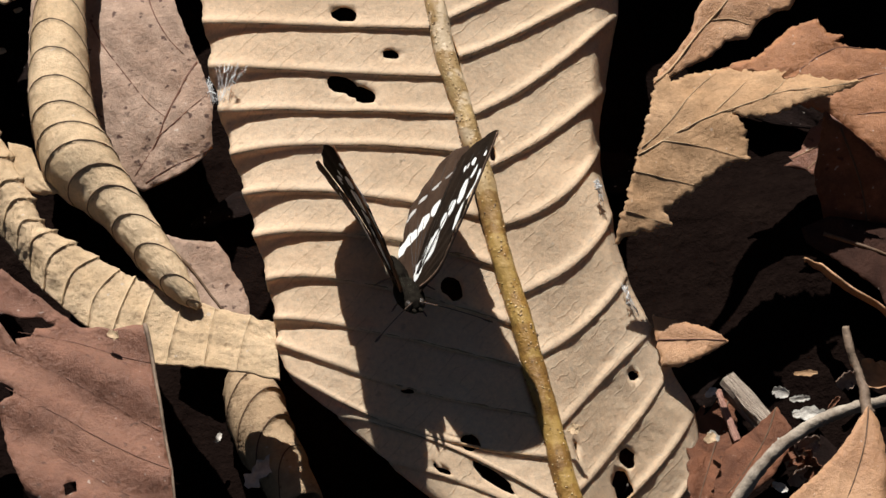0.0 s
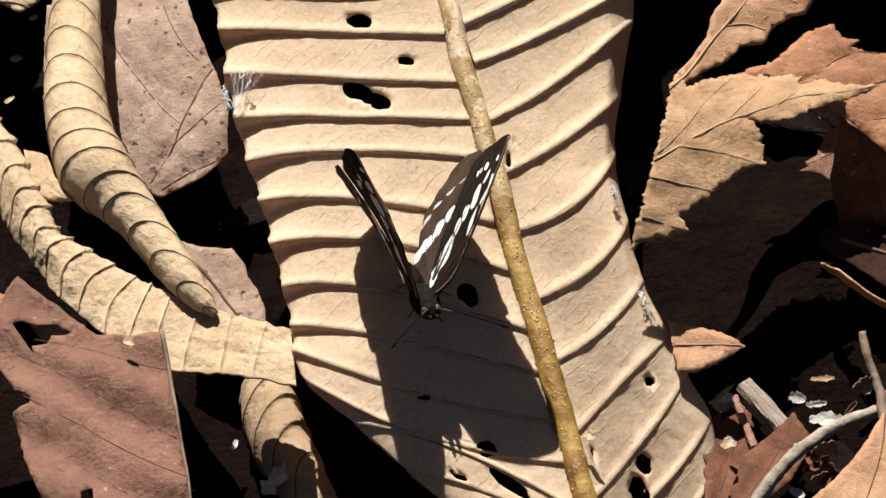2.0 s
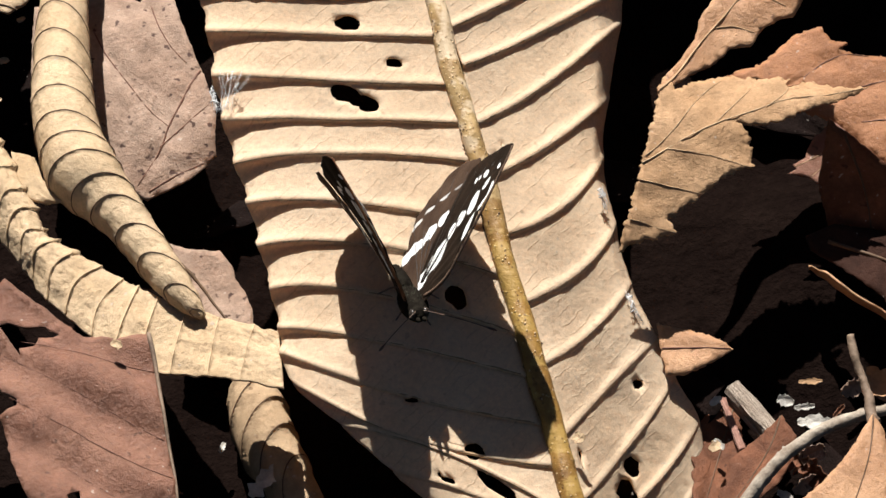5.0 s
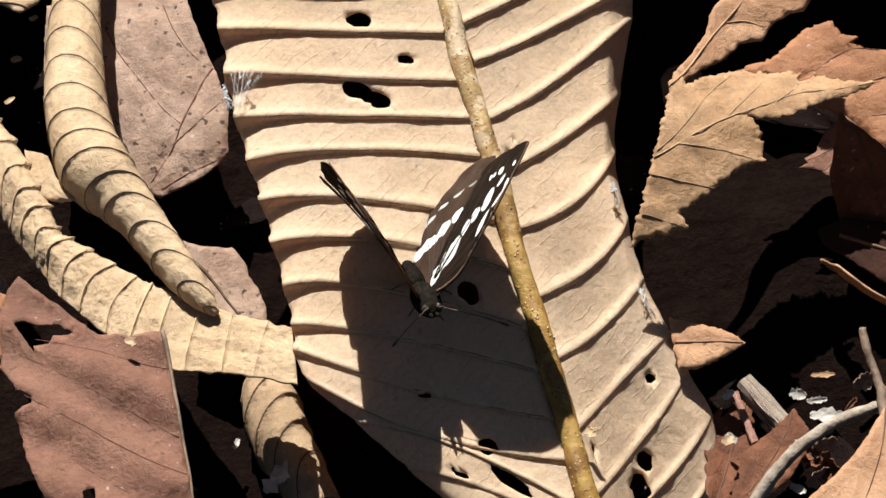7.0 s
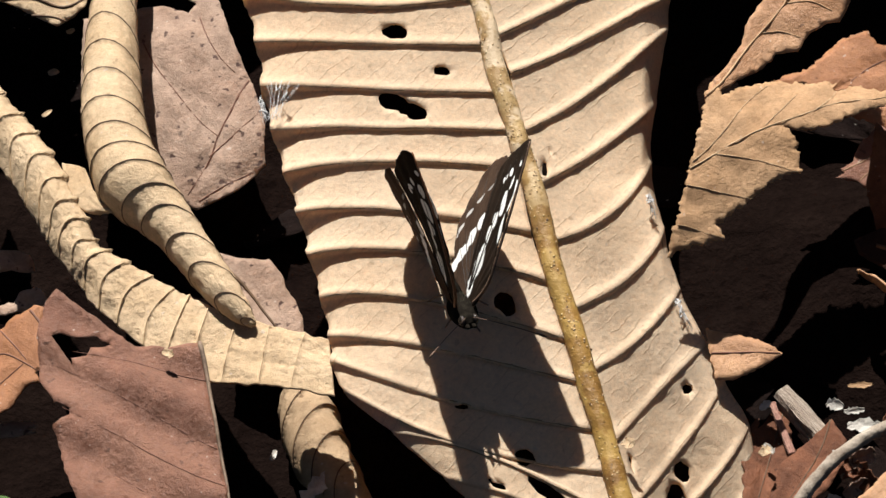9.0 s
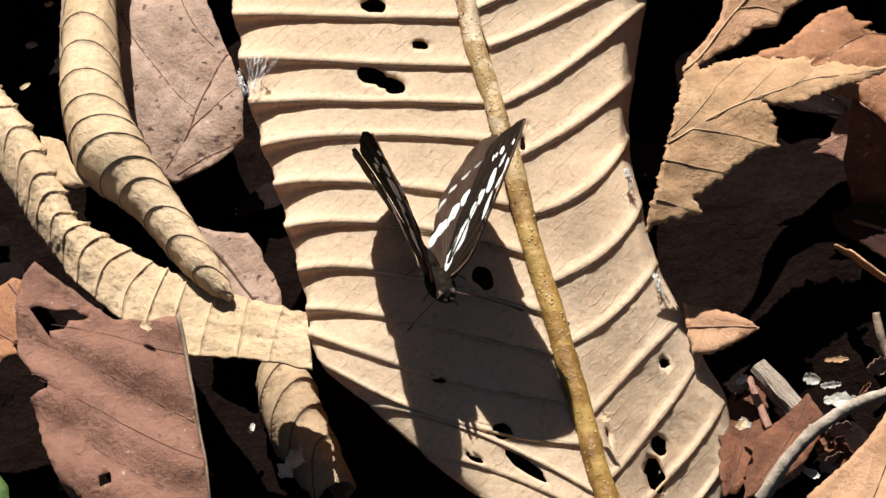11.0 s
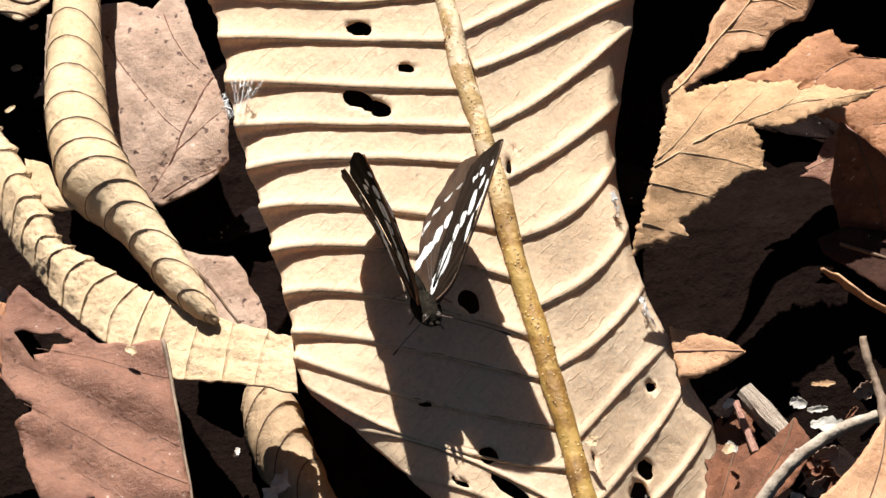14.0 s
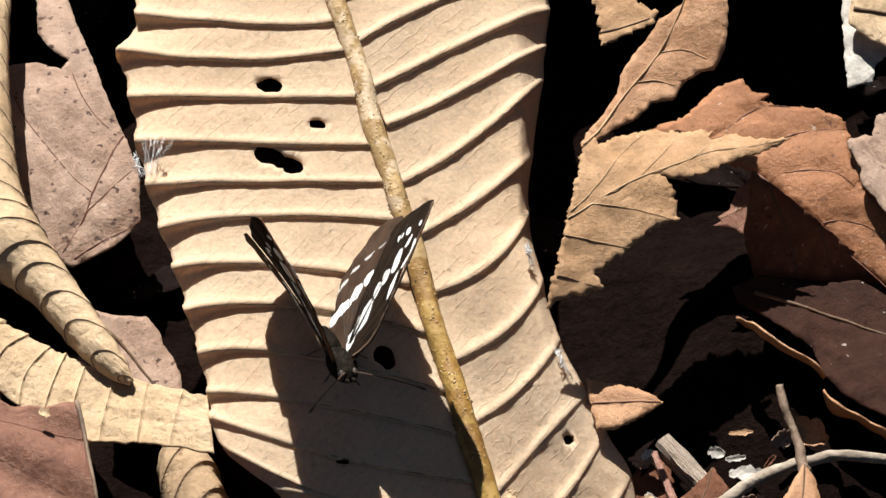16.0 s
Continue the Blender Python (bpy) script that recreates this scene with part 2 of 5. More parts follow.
def tube(path, radii, sides=10, rough=0.0, seed=0, flat=1.0):
    """A capped round stick along path (mm), as a bmesh in metres."""
    bm = bmesh.new()
    pts = [Vector(p) * MM for p in path]
    rings = []
    for i, p in enumerate(pts):
        way = (pts[min(i + 1, len(pts) - 1)] - pts[max(i - 1, 0)]).normalized()
        side = way.cross(Vector((0, 0, 1)))
        side = side.normalized() if side.length > 1e-6 else Vector((1, 0, 0))
        up = side.cross(way)
        ring = []
        for j in range(sides):
            a = 2 * math.pi * j / sides
            r = radii[i] * MM * (1 + rough * noise.noise(Vector((j * 1.7, i * 0.45, seed * 7.3))))
            ring.append(bm.verts.new(p + side * (r * math.cos(a)) + up * (r * flat * math.sin(a))))
        rings.append(ring)
    for a, b in zip(rings, rings[1:]):
        for j in range(sides):
            bm.faces.new((a[j], a[(j + 1) % sides], b[(j + 1) % sides], b[j]))
    bm.faces.new(rings[0][::-1])
    bm.faces.new(rings[-1])
    return bm


def inside(px, py, poly):
    """Which of the points lie inside the polygon."""
    q = np.array(poly)
    hit = np.zeros(len(px), bool)
    for (x0, y0), (x1, y1) in zip(q, np.roll(q, -1, 0)):
        cross = (y0 > py) != (y1 > py)
        hit ^= cross & (px < (x1 - x0) * (py - y0) / (y1 - y0 + 1e-12) + x0)
    return hit


def ragged(points, step, rough, seed, teeth=0.0, pitch=2.2):
    """A closed outline (mm) resampled, frayed by noise, with saw teeth where asked."""
    p = np.array(points, float)
    q = np.roll(p, -1, 0)
    out, run = [], 0.0
    for a, b in zip(p, q):
        length = np.hypot(*(b - a))
        n = max(1, int(length / step))
        normal = np.array([(b - a)[1], -(b - a)[0]]) / max(length, 1e-9)
        for i in range(n):
            f = i / n
            s = run + f * length
            off = rough * (noise.noise(Vector((s * 0.9, seed * 3.1, 0))) + 0.6 * noise.noise(Vector((s * 2.3, seed, 5))))
            off += teeth * ((s / pitch + 0.7 * noise.noise(Vector((s * 0.45, seed, 3)))) % 1.0 - 0.5) * (1.0 + 1.3 * noise.noise(Vector((s * 0.35, seed, 8))))
            out.append(a + (b - a) * f + normal * off)
        run += length
    return np.array(out)


def to_lines(x, y, lines):
    """Distance (mm) of points to the nearest of the polylines."""
    best = np.full(len(x), 1e9)
    for line in lines:
        for (ax, ay), (bx, by) in zip(line, line[1:]):
            l2 = (bx - ax) ** 2 + (by - ay) ** 2 + 1e-9
            f = np.clip(((x - ax) * (bx - ax) + (y - ay) * (by - ay)) / l2, 0, 1)
            best = np.minimum(best, np.hypot(x - ax - f * (bx - ax), y - ay - f * (by - ay)))
    return best


def leaf(spec, name, label, mat, vein_mat=None, cup=(0.0, 0.0, 0.0), wobble=0.8, waves=None, teeth=0.0, pitch=2.2, rough=0.22,
         seed=1, vein=0.22, spacing=0.9, groove=0.25, rib=1.0, rib_mat=None, category="leaf"):
    """A dead leaf lying at spec['at']: a cut blade with thickness, and its veins."""
    ob = thing(name, spec["at"], label, category, "" if name == "green_leaf" else "fallen dead leaves")
    edge = ragged(spec["outline"], 0.22 if teeth else 0.5, rough, seed, teeth, pitch)
    holes = [ragged(h, 0.4, 0.12, seed + 5 + i) for i, h in enumerate(spec.get("holes", []))]
    lines = [spline(v, 14) for v in spec.get("veins", [])]
    rng = np.random.RandomState(seed)
    lo, hi = edge.min(0), edge.max(0)
    gx, gy = np.meshgrid(np.arange(lo[0], hi[0], spacing), np.arange(lo[1], hi[1], spacing))
    gx, gy = gx.ravel() + rng.uniform(-0.2, 0.2, gx.size), gy.ravel() + rng.uniform(-0.2, 0.2, gy.size)
    keep = inside(gx, gy, edge) & (to_lines(gx, gy, [np.vstack([edge, edge[:1]])]) > 0.3)
    for h in holes:
        keep &= ~inside(gx, gy, h) & (to_lines(gx, gy, [np.vstack([h, h[:1]])]) > 0.3)
    verts = [Vector(p) for p in edge]
    edges = [(i, (i + 1) % len(edge)) for i in range(len(edge))]
    for h in holes:
        base = len(verts)
        verts += [Vector(p) for p in h]
        edges += [(base + i, base + (i + 1) % len(h)) for i in range(len(h))]
    verts += [Vector(p) for p in zip(gx[keep], gy[keep])]
    from mathutils import geometry
    v2, _, faces, *_ = geometry.delaunay_2d_cdt(verts, edges, [], 1, 1e-4)
    x, y = np.array([v.x for v in v2]), np.array([v.y for v in v2])

    def height(x, y):
        z = cup[0] * x * x + cup[1] * y * y + cup[2] * x * y
        z = z + wobble * np.array([noise.noise(Vector((a / 9, b / 9, seed * 2.7))) + 0.35 * noise.noise(Vector((a / 2.6, b / 2.6, seed))) for a, b in zip(x, y)])
        if waves:
            amp, length, turn = waves
            z = z + amp * np.sin(2 * math.pi * (x * math.cos(turn) + y * math.sin(turn)) / length + seed)
        if lines:
            z = z - groove * np.exp(-(to_lines(x, y, lines) / 0.9) ** 2)
        return z

    z = height(x, y)
    bm = bmesh.new()
    bv = [bm.verts.new((a * MM, b * MM, c * MM)) for a, b, c in zip(x, y, z)]
    cut = [inside(np.array([sum(x[i] for i in f) / len(f)]), np.array([sum(y[i] for i in f) / len(f)]), h)[0] for f in faces for h in holes] if holes else []
    for n, f in enumerate(faces):
        if holes and any(cut[n * len(holes):(n + 1) * len(holes)]):
            continue
        bm.faces.new([bv[i] for i in f])
    for v in [v for v in bm.verts if not v.link_faces]:
        bm.verts.remove(v)
    blade = part("blade", bm, mat, ob)
    thick = blade.modifiers.new("thickness", "SOLIDIFY")
    thick.thickness, thick.offset = 0.22 * MM, -1
    for i, line in enumerate(lines):
        hz = height(line[:, 0], line[:, 1])
        r = (vein * (1.6 * rib if i == 0 else 1.0)) * np.linspace(1, 0.45, len(line))
        bm = tube([(a, b, c + 0.05) for (a, b), c in zip(line, hz)], r, 6, 0.25, seed + i)
        part("midrib" if i == 0 else "vein", bm, (rib_mat if i == 0 else None) or vein_mat or VEIN_DARK, ob)
    return ob


# ---- ground ----
def ground():
    n = 120
    s = np.linspace(-1, 1, n)
    far = np.sign(s) * (0.16 * np.abs(s) + 40 * np.abs(s) ** 14)
    bm = bmesh.new()
    grid = [[bm.verts.new((x, y, (6.5 + 5.0 * math.exp(-((x - 0.060) ** 2 + (y - 0.014) ** 2) / 0.0005) + 2 * noise.noise(Vector((x * 40, y * 40, 0))) + 1.2 * noise.noise(Vector((x * 140, y * 140, 2)))) * MM)) for x in far] for y in far]
    for a, b in zip(grid, grid[1:]):
        for j in range(n - 1):
            bm.faces.new((a[j], a[j + 1], b[j + 1], b[j]))
    ob = part("ground", bm, SOIL_SHADE, None)
    tagged(ob, "forest humus under the fallen leaves, coloured near black for shade", "ground", kind="structure")


ground()


# ---- the broad pleated leaf ----
# main leaf: where each side vein leaves the midrib, its middle and its end at the margin (mm on the leaf)
LEFT_ROOT = [(-8.0, 52.5), (-5.6, 44.1), (-3.9, 39.7), (-2.4, 32.5), (-0.6, 25.3), (1.2, 19.8), (2.8, 14.2), (4.6, 4.9), (7.0, -2.0), (9.3, -10.1), (10.9, -15.9), (12.9, -22.4), (14.8, -28.1), (16.8, -34.8), (18.7, -39.2), (20.2, -44.4)]
LEFT_MIDDLE = [(-22.3, 49.4), (-17.3, 42.9), (-20.2, 37.2), (-15.3, 31.7), (-15.7, 24.7), (-14.7, 19.0), (-14.5, 14.0), (-12.6, 6.9), (-10.1, 1.1), (-9.1, -5.8), (-6.6, -12.6), (-6.4, -19.3), (-3.9, -25.5), (2.0, -27.8), (8.0, -33.9), (11.8, -41.2)]
LEFT_END = [(-36.1, 50.4), (-33.4, 43.9), (-35.7, 38.3), (-33.9, 31.1), (-32.8, 24.5), (-31.0, 18.0), (-29.0, 11.7), (-26.9, 6.1), (-25.1, 0.1), (-23.3, -5.8), (-21.7, -11.1), (-21.2, -14.5), (-19.3, -18.4), (-12.8, -23.8), (-6.0, -29.6), (1.5, -35.1)]
RIGHT_ROOT = [(-9.1, 52.4), (-6.5, 46.4), (-3.1, 40.5), (-0.6, 34.0), (1.3, 28.4), (3.1, 19.7), (5.4, 12.0), (7.9, 4.0), (10.3, -5.8), (12.8, -14.4), (15.2, -24.6), (17.6, -33.3), (19.8, -39.2), (22.1, -45.0), (23.6, -49.3)]
RIGHT_MIDDLE = [(1.8, 61.6), (3.6, 54.5), (6.2, 47.5), (10.3, 41.2), (12.0, 34.9), (13.6, 27.5), (14.9, 18.8), (16.2, 9.1), (18.7, 0.0), (20.3, -8.7), (22.6, -16.5), (25.6, -24.5), (29.0, -30.2), (30.1, -37.0), (30.1, -43.0)]
RIGHT_END = [(15.4, 73.2), (22.0, 67.3), (25.3, 58.8), (25.7, 51.1), (24.9, 44.7), (24.4, 39.2), (22.5, 26.7), (21.6, 17.6), (23.1, 7.5), (25.2, -1.3), (28.9, -9.1), (31.3, -14.5), (34.7, -20.6), (35.4, -28.3), (33.9, -36.0)]
MIDRIB = [(-8.3, 53.4), (-5.9, 47.7), (-2.6, 37.0), (-0.6, 28.9), (2.0, 20.2), (3.9, 14.4), (6.4, 4.7), (9.3, -5.7), (12.2, -15.0), (14.8, -24.3), (17.2, -32.5), (19.8, -40.7), (21.3, -45.8)]
HOLES = [(-14.5, 33.6, 1.9, 1.2, 0.0), (-8.1, 28.1, 1.3, 0.8, 0.0), (-14.6, 23.1, 2.2, 1.3, -12.0), (-11.4, 21.6, 1.7, 1.3, -30.0), (-12.9, 22.3, 1.6, 1.1, -20.0), (25.4, -28.2, 1.3, 1.4, 0.0), (24.8, -32.4, 1.6, 2.5, 0.0), (18.1, -26.3, 0.3, 0.7, 0.0), (18.4, -27.8, 0.3, 0.8, 10.0), (7.4, -31.3, 3.4, 0.9, -35.0), (4.3, -26.9, 1.3, 1.2, -30.0), (-0.1, -30.2, 0.4, 0.4, 0.0), (1.0, -30.9, 1.1, 0.5, -20.0), (1.4, -5.6, 1.4, 1.9, 20.0), (-4.0, -20.3, 1.0, 0.4, 0.0), (26.1, -16.3, 0.9, 0.6, 25.0), (6.3, 14.3, 0.45, 1.4, 0.0), (6.6, 17.2, 0.5, 0.45, 0.0)]


def droop(x, y):
    """How the half beside the midrib hangs away from the light towards its tip (mm)."""
    off = x - np.interp(-y, [-q[1] for q in MIDRIB], [q[0] for q in MIDRIB])
    away = max(0, 14 - y)
    s = min(1, max(0, off / 10))
    d = 0.22 * away * away / (away + 8) * s * s * (3 - 2 * s) + 0.42 * max(0, off - 1) / (1 + away / 12)
    return 0.097 * d, 0.418 * d, -d


def pleated_leaf():
    ob = thing("pleated_leaf", pose(0, 0, 0.030, 15.5, 6.5, 0), "large buff dead leaf, underside up, with raised pleated veins", "leaf")
    fs = (0.0, 0.018, 0.036, 0.07, 0.16, 0.26, 0.38, 0.5, 0.62, 0.74, 0.84, 0.91, 0.96)
    ws = np.linspace(0, 1, 52)
    rib_line = spline(MIDRIB, 120)

    for side, (root, middle, end) in enumerate(((LEFT_ROOT, LEFT_MIDDLE, LEFT_END), (RIGHT_ROOT, RIGHT_MIDDLE, RIGHT_END))):
        n = len(root)
        rows = []
        for k in range(n - 1):
            for f in fs:
                rows.append((k, f))
        rows.append((n - 1, 0.0))
        t = np.array([k + f for k, f in rows])
        fine = 40
        dense = [spline(c, (n - 1) * fine + 1) for c in (root, middle, end)]
        pick = np.clip(np.round(t * fine).astype(int), 0, (n - 1) * fine)
        r, m, e = (d[pick] for d in dense)
        control = 2 * m - 0.5 * (r + e)
        bm = bmesh.new()
        grid = []
        for i, (k, f) in enumerate(rows):
            line = []
            for w in ws:
                p = r[i] * (1 - w) ** 2 + control[i] * 2 * w * (1 - w) + e[i] * w * w
                amp = (0.5 + 1.25 * w ** 6) if side == 0 else (0.5 + 1.0 * w ** 6)
                late = min(1, max(0.0, t[i] - (n - (8 if side == 0 else 9))) / 4)
                amp *= 1 - (0.75 if side == 0 else 0.85) * late * (0.3 + 0.7 * w)
                # the far side of each ridge is a cliff by the midrib and a slope by the margin
                foot = 0.036 + 0.12 * w ** 8
                g = (1 - f / foot) if f < foot else ((f - foot) / (1 - foot)) ** (1.5 if side == 0 else 2.0)
                z = amp * (g - 0.4)
                # each field sags away from the light and lifts again to the next vein
                if side:
                    sag = math.sin(math.pi / 2 * f / 0.80) if f < 0.80 else math.cos(math.pi / 2 * (f - 0.80) / 0.20)
                    rim = min(1, max(0, (w - 0.72) / 0.22))
                    z -= 0.42 * (1 - late * rim * rim * (3 - 2 * rim)) * sag * (0.75 + 0.25 * math.sin(math.pi * w))
                else:
                    sag = f / 0.78 if f < 0.78 else (1 - f) / 0.22
                    z -= 0.18 * sag * sag * (3 - 2 * sag) * (1 - 0.6 * late)
                z += 0.06 * math.exp(-(min(f, 1 - f) / 0.03) ** 2)
                z -= 1.6 * w ** 8
                if side:
                    # the margin of the upper half turns down
                    turn = min(1, max(0, (w - 0.82) / 0.18)) * (1 - late)
                    fall = 5.0 * turn ** 1.5
                    p, z = p + np.array((0.087, 0.404)) * fall, z - fall
                q = Vector((p[0] * 0.16, p[1] * 0.16, 3.3 * side))
                z += 0.30 * noise.noise(q) + 0.10 * noise.noise(q * 4)
                # the margin wavers and draws in between the vein ends
                edge = w ** 6 * ((0.15 if side else 0.9) * (1 - late) * math.sin(math.pi * f) + (0.12 if side else 0.35) * noise.noise(q * 5 + Vector((0, 0, 9))))
                p = p - (e[i] - r[i]) / np.hypot(*(e[i] - r[i])) * edge
                if side:
                    dx, dy, dz = droop(p[0], p[1])
                    p, z = p + np.array((dx, dy)), z + dz
                line.append(bm.verts.new((p[0] * MM, p[1] * MM, z * MM)))
            grid.append(line)
        ridges = [[v.co / MM + Vector((0, -0.05, 0.03)) for v in grid[i][1:]] for i, (k, f) in enumerate(rows) if f == 0.0 and 0 < i]
        if side:
            # the side veins turn and run on along the margin
            for j, first in ((46, 7.3), (49, 5.6)):
                ridges.append([line[j].co / MM + Vector((0, 0, 0.02)) for i, line in enumerate(grid) if t[i] > n - first][::3])
        for a, b in zip(grid, grid[1:]):
            for j in range(len(ws) - 1):
                bm.faces.new((a[j], b[j], b[j + 1], a[j + 1]) if side == 0 else (a[j], a[j + 1], b[j + 1], b[j]))
        # eaten holes
        for n_hole, (cx, cy, rx, ry, turn) in enumerate(HOLES):
            if side:
                dx, dy, _ = droop(cx, cy)
                cx, cy = cx + dx, cy + dy
            c, s = math.cos(radians(turn)), math.sin(radians(turn))

            def polar(p):
                dx, dy = p.x / MM - cx, p.y / MM - cy
                u, v = (dx * c + dy * s) / rx, (-dx * s + dy * c) / ry
                a = math.atan2(v, u)
                lim = 1 + 0.22 * noise.noise(Vector((math.cos(a) * 1.6, math.sin(a) * 1.6, n_hole * 4.1))) + 0.10 * noise.noise(Vector((math.cos(a) * 5, math.sin(a) * 5, n_hole)))
                return math.hypot(u, v) / lim, a, lim

            near = [f for f in bm.faces if abs(f.calc_center_median().x / MM - cx) < max(rx, ry) * 1.6 and abs(f.calc_center_median().y / MM - cy) < max(rx, ry) * 1.6]
            gone = [f for f in near if polar(f.calc_center_median())[0] < 1]
            rim = {v for f in gone for v in f.verts}
            bmesh.ops.delete(bm, geom=gone, context="FACES_ONLY")
            for v in rim:
                if v.is_valid and v.link_faces:
                    _, a, lim = polar(v.co)
                    u, w = math.cos(a) * lim * rx, math.sin(a) * lim * ry
                    v.co.x, v.co.y = (cx + u * c - w * s) * MM, (cy + u * s + w * c) * MM
            for v in rim:
                if v.is_valid and not v.link_faces:
                    bm.verts.remove(v)
        half = part("blade", bm, LEAF_BUFF, ob)
        thick = half.modifiers.new("thickness", "SOLIDIFY")
        thick.thickness, thick.offset = 0.28 * MM, -1
        for i, line in enumerate(ridges):
            part("vein", tube(line, np.linspace(0.22, 0.17, len(line)), 7, 0.4, i), VEIN_TAN, ob)
    # midrib with its worn pale upper stretch
    radii = 1.42 * (1 + 0.03 * np.sin(np.linspace(0, 31, 120))) * np.linspace(0.95, 1.08, 120)
    path = [(x + 0.12 * math.sin(i * 0.37), y, 0.45 + 0.1 * math.sin(i * 0.61)) for i, (x, y) in enumerate(rib_line)]
    rib = part("midrib", tube(path, radii, 22, 0.10, 2), MIDRIB_SKIN, ob, "olive-yellow midrib, pale and worn towards one end")
    # small warts on its skin, and dark crust where the blade joins it
    rng = np.random.RandomState(12)
    for name, mat, count, size, label in (("warts", VEIN_PALE, 190, 0.13, "pale warts on the midrib"), ("crust", VEIN_DARK, 150, 0.15, "dark crust along the midrib")):
        verts, faces = [], []
        for _ in range(count):
            i = rng.randint(2, 117)
            a = rng.uniform(0.25, 2.9) if name == "warts" else rng.choice([rng.uniform(2.75, 3.15), rng.uniform(-0.1, 0.3), rng.uniform(0.3, 2.8)], p=[0.6, 0.15, 0.25])
            x, y, z = path[i]
            r, k = radii[i], size * rng.uniform(0.5, 1.3)
            # the tube's side runs with +x against its way down the leaf
            c = Vector((x + r * math.cos(a), y + rng.uniform(-0.4, 0.4), z + r * math.sin(a)))
            base = len(verts)
            for dx, dy, dz in ((1, 0, 0), (0, 1.5, 0), (-1, 0, 0), (0, -1.5, 0), (0, 0, 0.8), (0, 0, -0.8)):
                verts.append((c + Vector((dx, dy, dz)) * k * rng.uniform(0.7, 1.2)) * MM)
            faces += [tuple(base + q for q in f) for f in ((0, 1, 4), (1, 2, 4), (2, 3, 4), (3, 0, 4), (1, 0, 5), (2, 1, 5), (3, 2, 5), (0, 3, 5))]
        me = bpy.data.meshes.new(name)
        me.from_pydata(verts, [], faces)
        for p in me.polygons:
            p.use_smooth = True
        me.materials.append(mat)
        bits = new(name, me)
        bits.parent = rib
        tagged(bits, label, kind="stuff")
    return ob


pleated_leaf()


# ---- the other leaves ----
PINK_UPPER = dict(at=pose(-0.0415, 0.0361, 0.0220, 14, -4, 0),
    outline=[(-7.7, 32.8), (-3.5, 32.5), (-1.1, 24.6), (1.6, 17.3), (4.3, 9.1), (6.7, 3.0), (8.6, -2.2), (8.6, -9.8), (4.9, -13.4), (-1.1, -16.3), (-6.3, -13.5), (-15.9, -10.9), (-18.1, 0.2), (-18.5, 15.8), (-13.3, 16.9), (-10.0, 17.7), (-6.7, 17.7), (-3.0, 16.0), (-1.9, 17.8), (-4.6, 19.9), (-6.9, 23.6)],
    veins=[[(6.2, 3.7), (5.6, 2.7), (3.9, -0.8), (1.9, -5.2), (0.7, -8.8), (-2.4, -13.9)], [(-9.5, 11.1), (-7.4, 6.8), (-4.4, 2.4), (-1.0, -2.3), (1.9, -5.2)], [(-1.3, 15.2), (0.0, 11.4), (2.1, 7.5), (4.2, 5.1)], [(0.7, -8.3), (3.9, -5.4), (7.6, -2.0)], [(-0.8, -14.9), (3.2, -12.5), (8.1, -10.1)]])
PINK_LOWER = dict(at=pose(-0.0318, 0.0051, 0.0160, 12, 5, 0),
    outline=[(-7.0, 7.0), (-3.1, 6.1), (0.1, 6.3), (1.9, 4.4), (2.8, 1.9), (4.5, -0.6), (5.2, -3.1), (5.9, -6.9), (0.2, -10.2), (-6.3, -5.5)],
    veins=[[(-6.1, 4.8), (-2.8, 1.6), (2.2, -5.0)]])
BROWN = dict(at=pose(-0.0455, -0.0254, 0.0300, 8, 4, 0),
    outline=[(-13.7, 17.9), (-12.4, 19.5), (-7.8, 16.1), (-1.6, 11.8), (2.8, 11.4), (6.8, 12.2), (7.8, 8.5), (9.0, 2.8), (10.2, -2.8), (11.4, -8.2), (12.4, -14.4), (6.9, -17.7), (-0.1, -17.3), (-6.5, -12.1), (-8.7, -7.9), (-11.2, -0.3), (-9.2, 1.0), (-9.2, 2.0), (-11.3, 2.7), (-13.4, 5.9), (-14.3, 12.4)],
    holes=[[(-12.4, 12.3), (-11.2, 12.9), (-9.2, 12.4), (-6.5, 13.0), (-5.9, 12.3), (-4.7, 11.9), (-5.4, 11.3), (-7.2, 11.0), (-7.7, 9.7), (-9.6, 9.3), (-9.4, 8.2), (-10.7, 10.0)], [(-1.9, -11.2), (-0.4, -10.3), (-0.1, -12.0), (-1.5, -12.7)]],
    veins=[[(6.8, 12.2), (7.8, 8.5), (9.0, 2.8), (10.2, -2.8), (11.4, -8.2), (12.4, -14.4)], [(8.0, 6.9), (3.0, 7.9), (-3.6, 9.6), (-9.4, 10.2)], [(9.8, -2.8), (3.5, 0.6), (-3.9, 4.7), (-11.5, 8.4)], [(11.1, -8.3), (5.4, -6.1), (-2.7, -1.7), (-10.2, 2.0)], [(12.0, -13.7), (4.3, -10.9), (-3.1, -6.5)]])
ORANGE_LEFT = dict(at=pose(-0.0628, -0.0118, 0.0240, 10, -8, 0),
    outline=[(-9.6, 5.2), (-3.5, 6.3), (-0.4, 8.5), (1.1, 8.8), (2.7, 8.6), (2.4, 5.7), (5.4, 0.3), (1.6, -1.0), (2.4, -2.3), (0.1, -3.3), (-1.3, -5.6), (-5.7, -8.5), (-9.7, -9.0)],
    veins=[[(0.6, 8.5), (3.0, 5.0), (5.2, 0.9)], [(-7.4, 1.2), (-3.3, 2.5), (0.0, 0.8), (2.2, -0.8)], [(-3.5, 6.0), (-1.0, 3.0), (0.5, 1.0)], [(-6.0, -4.0), (-2.5, -1.5), (0.0, 0.5)]])
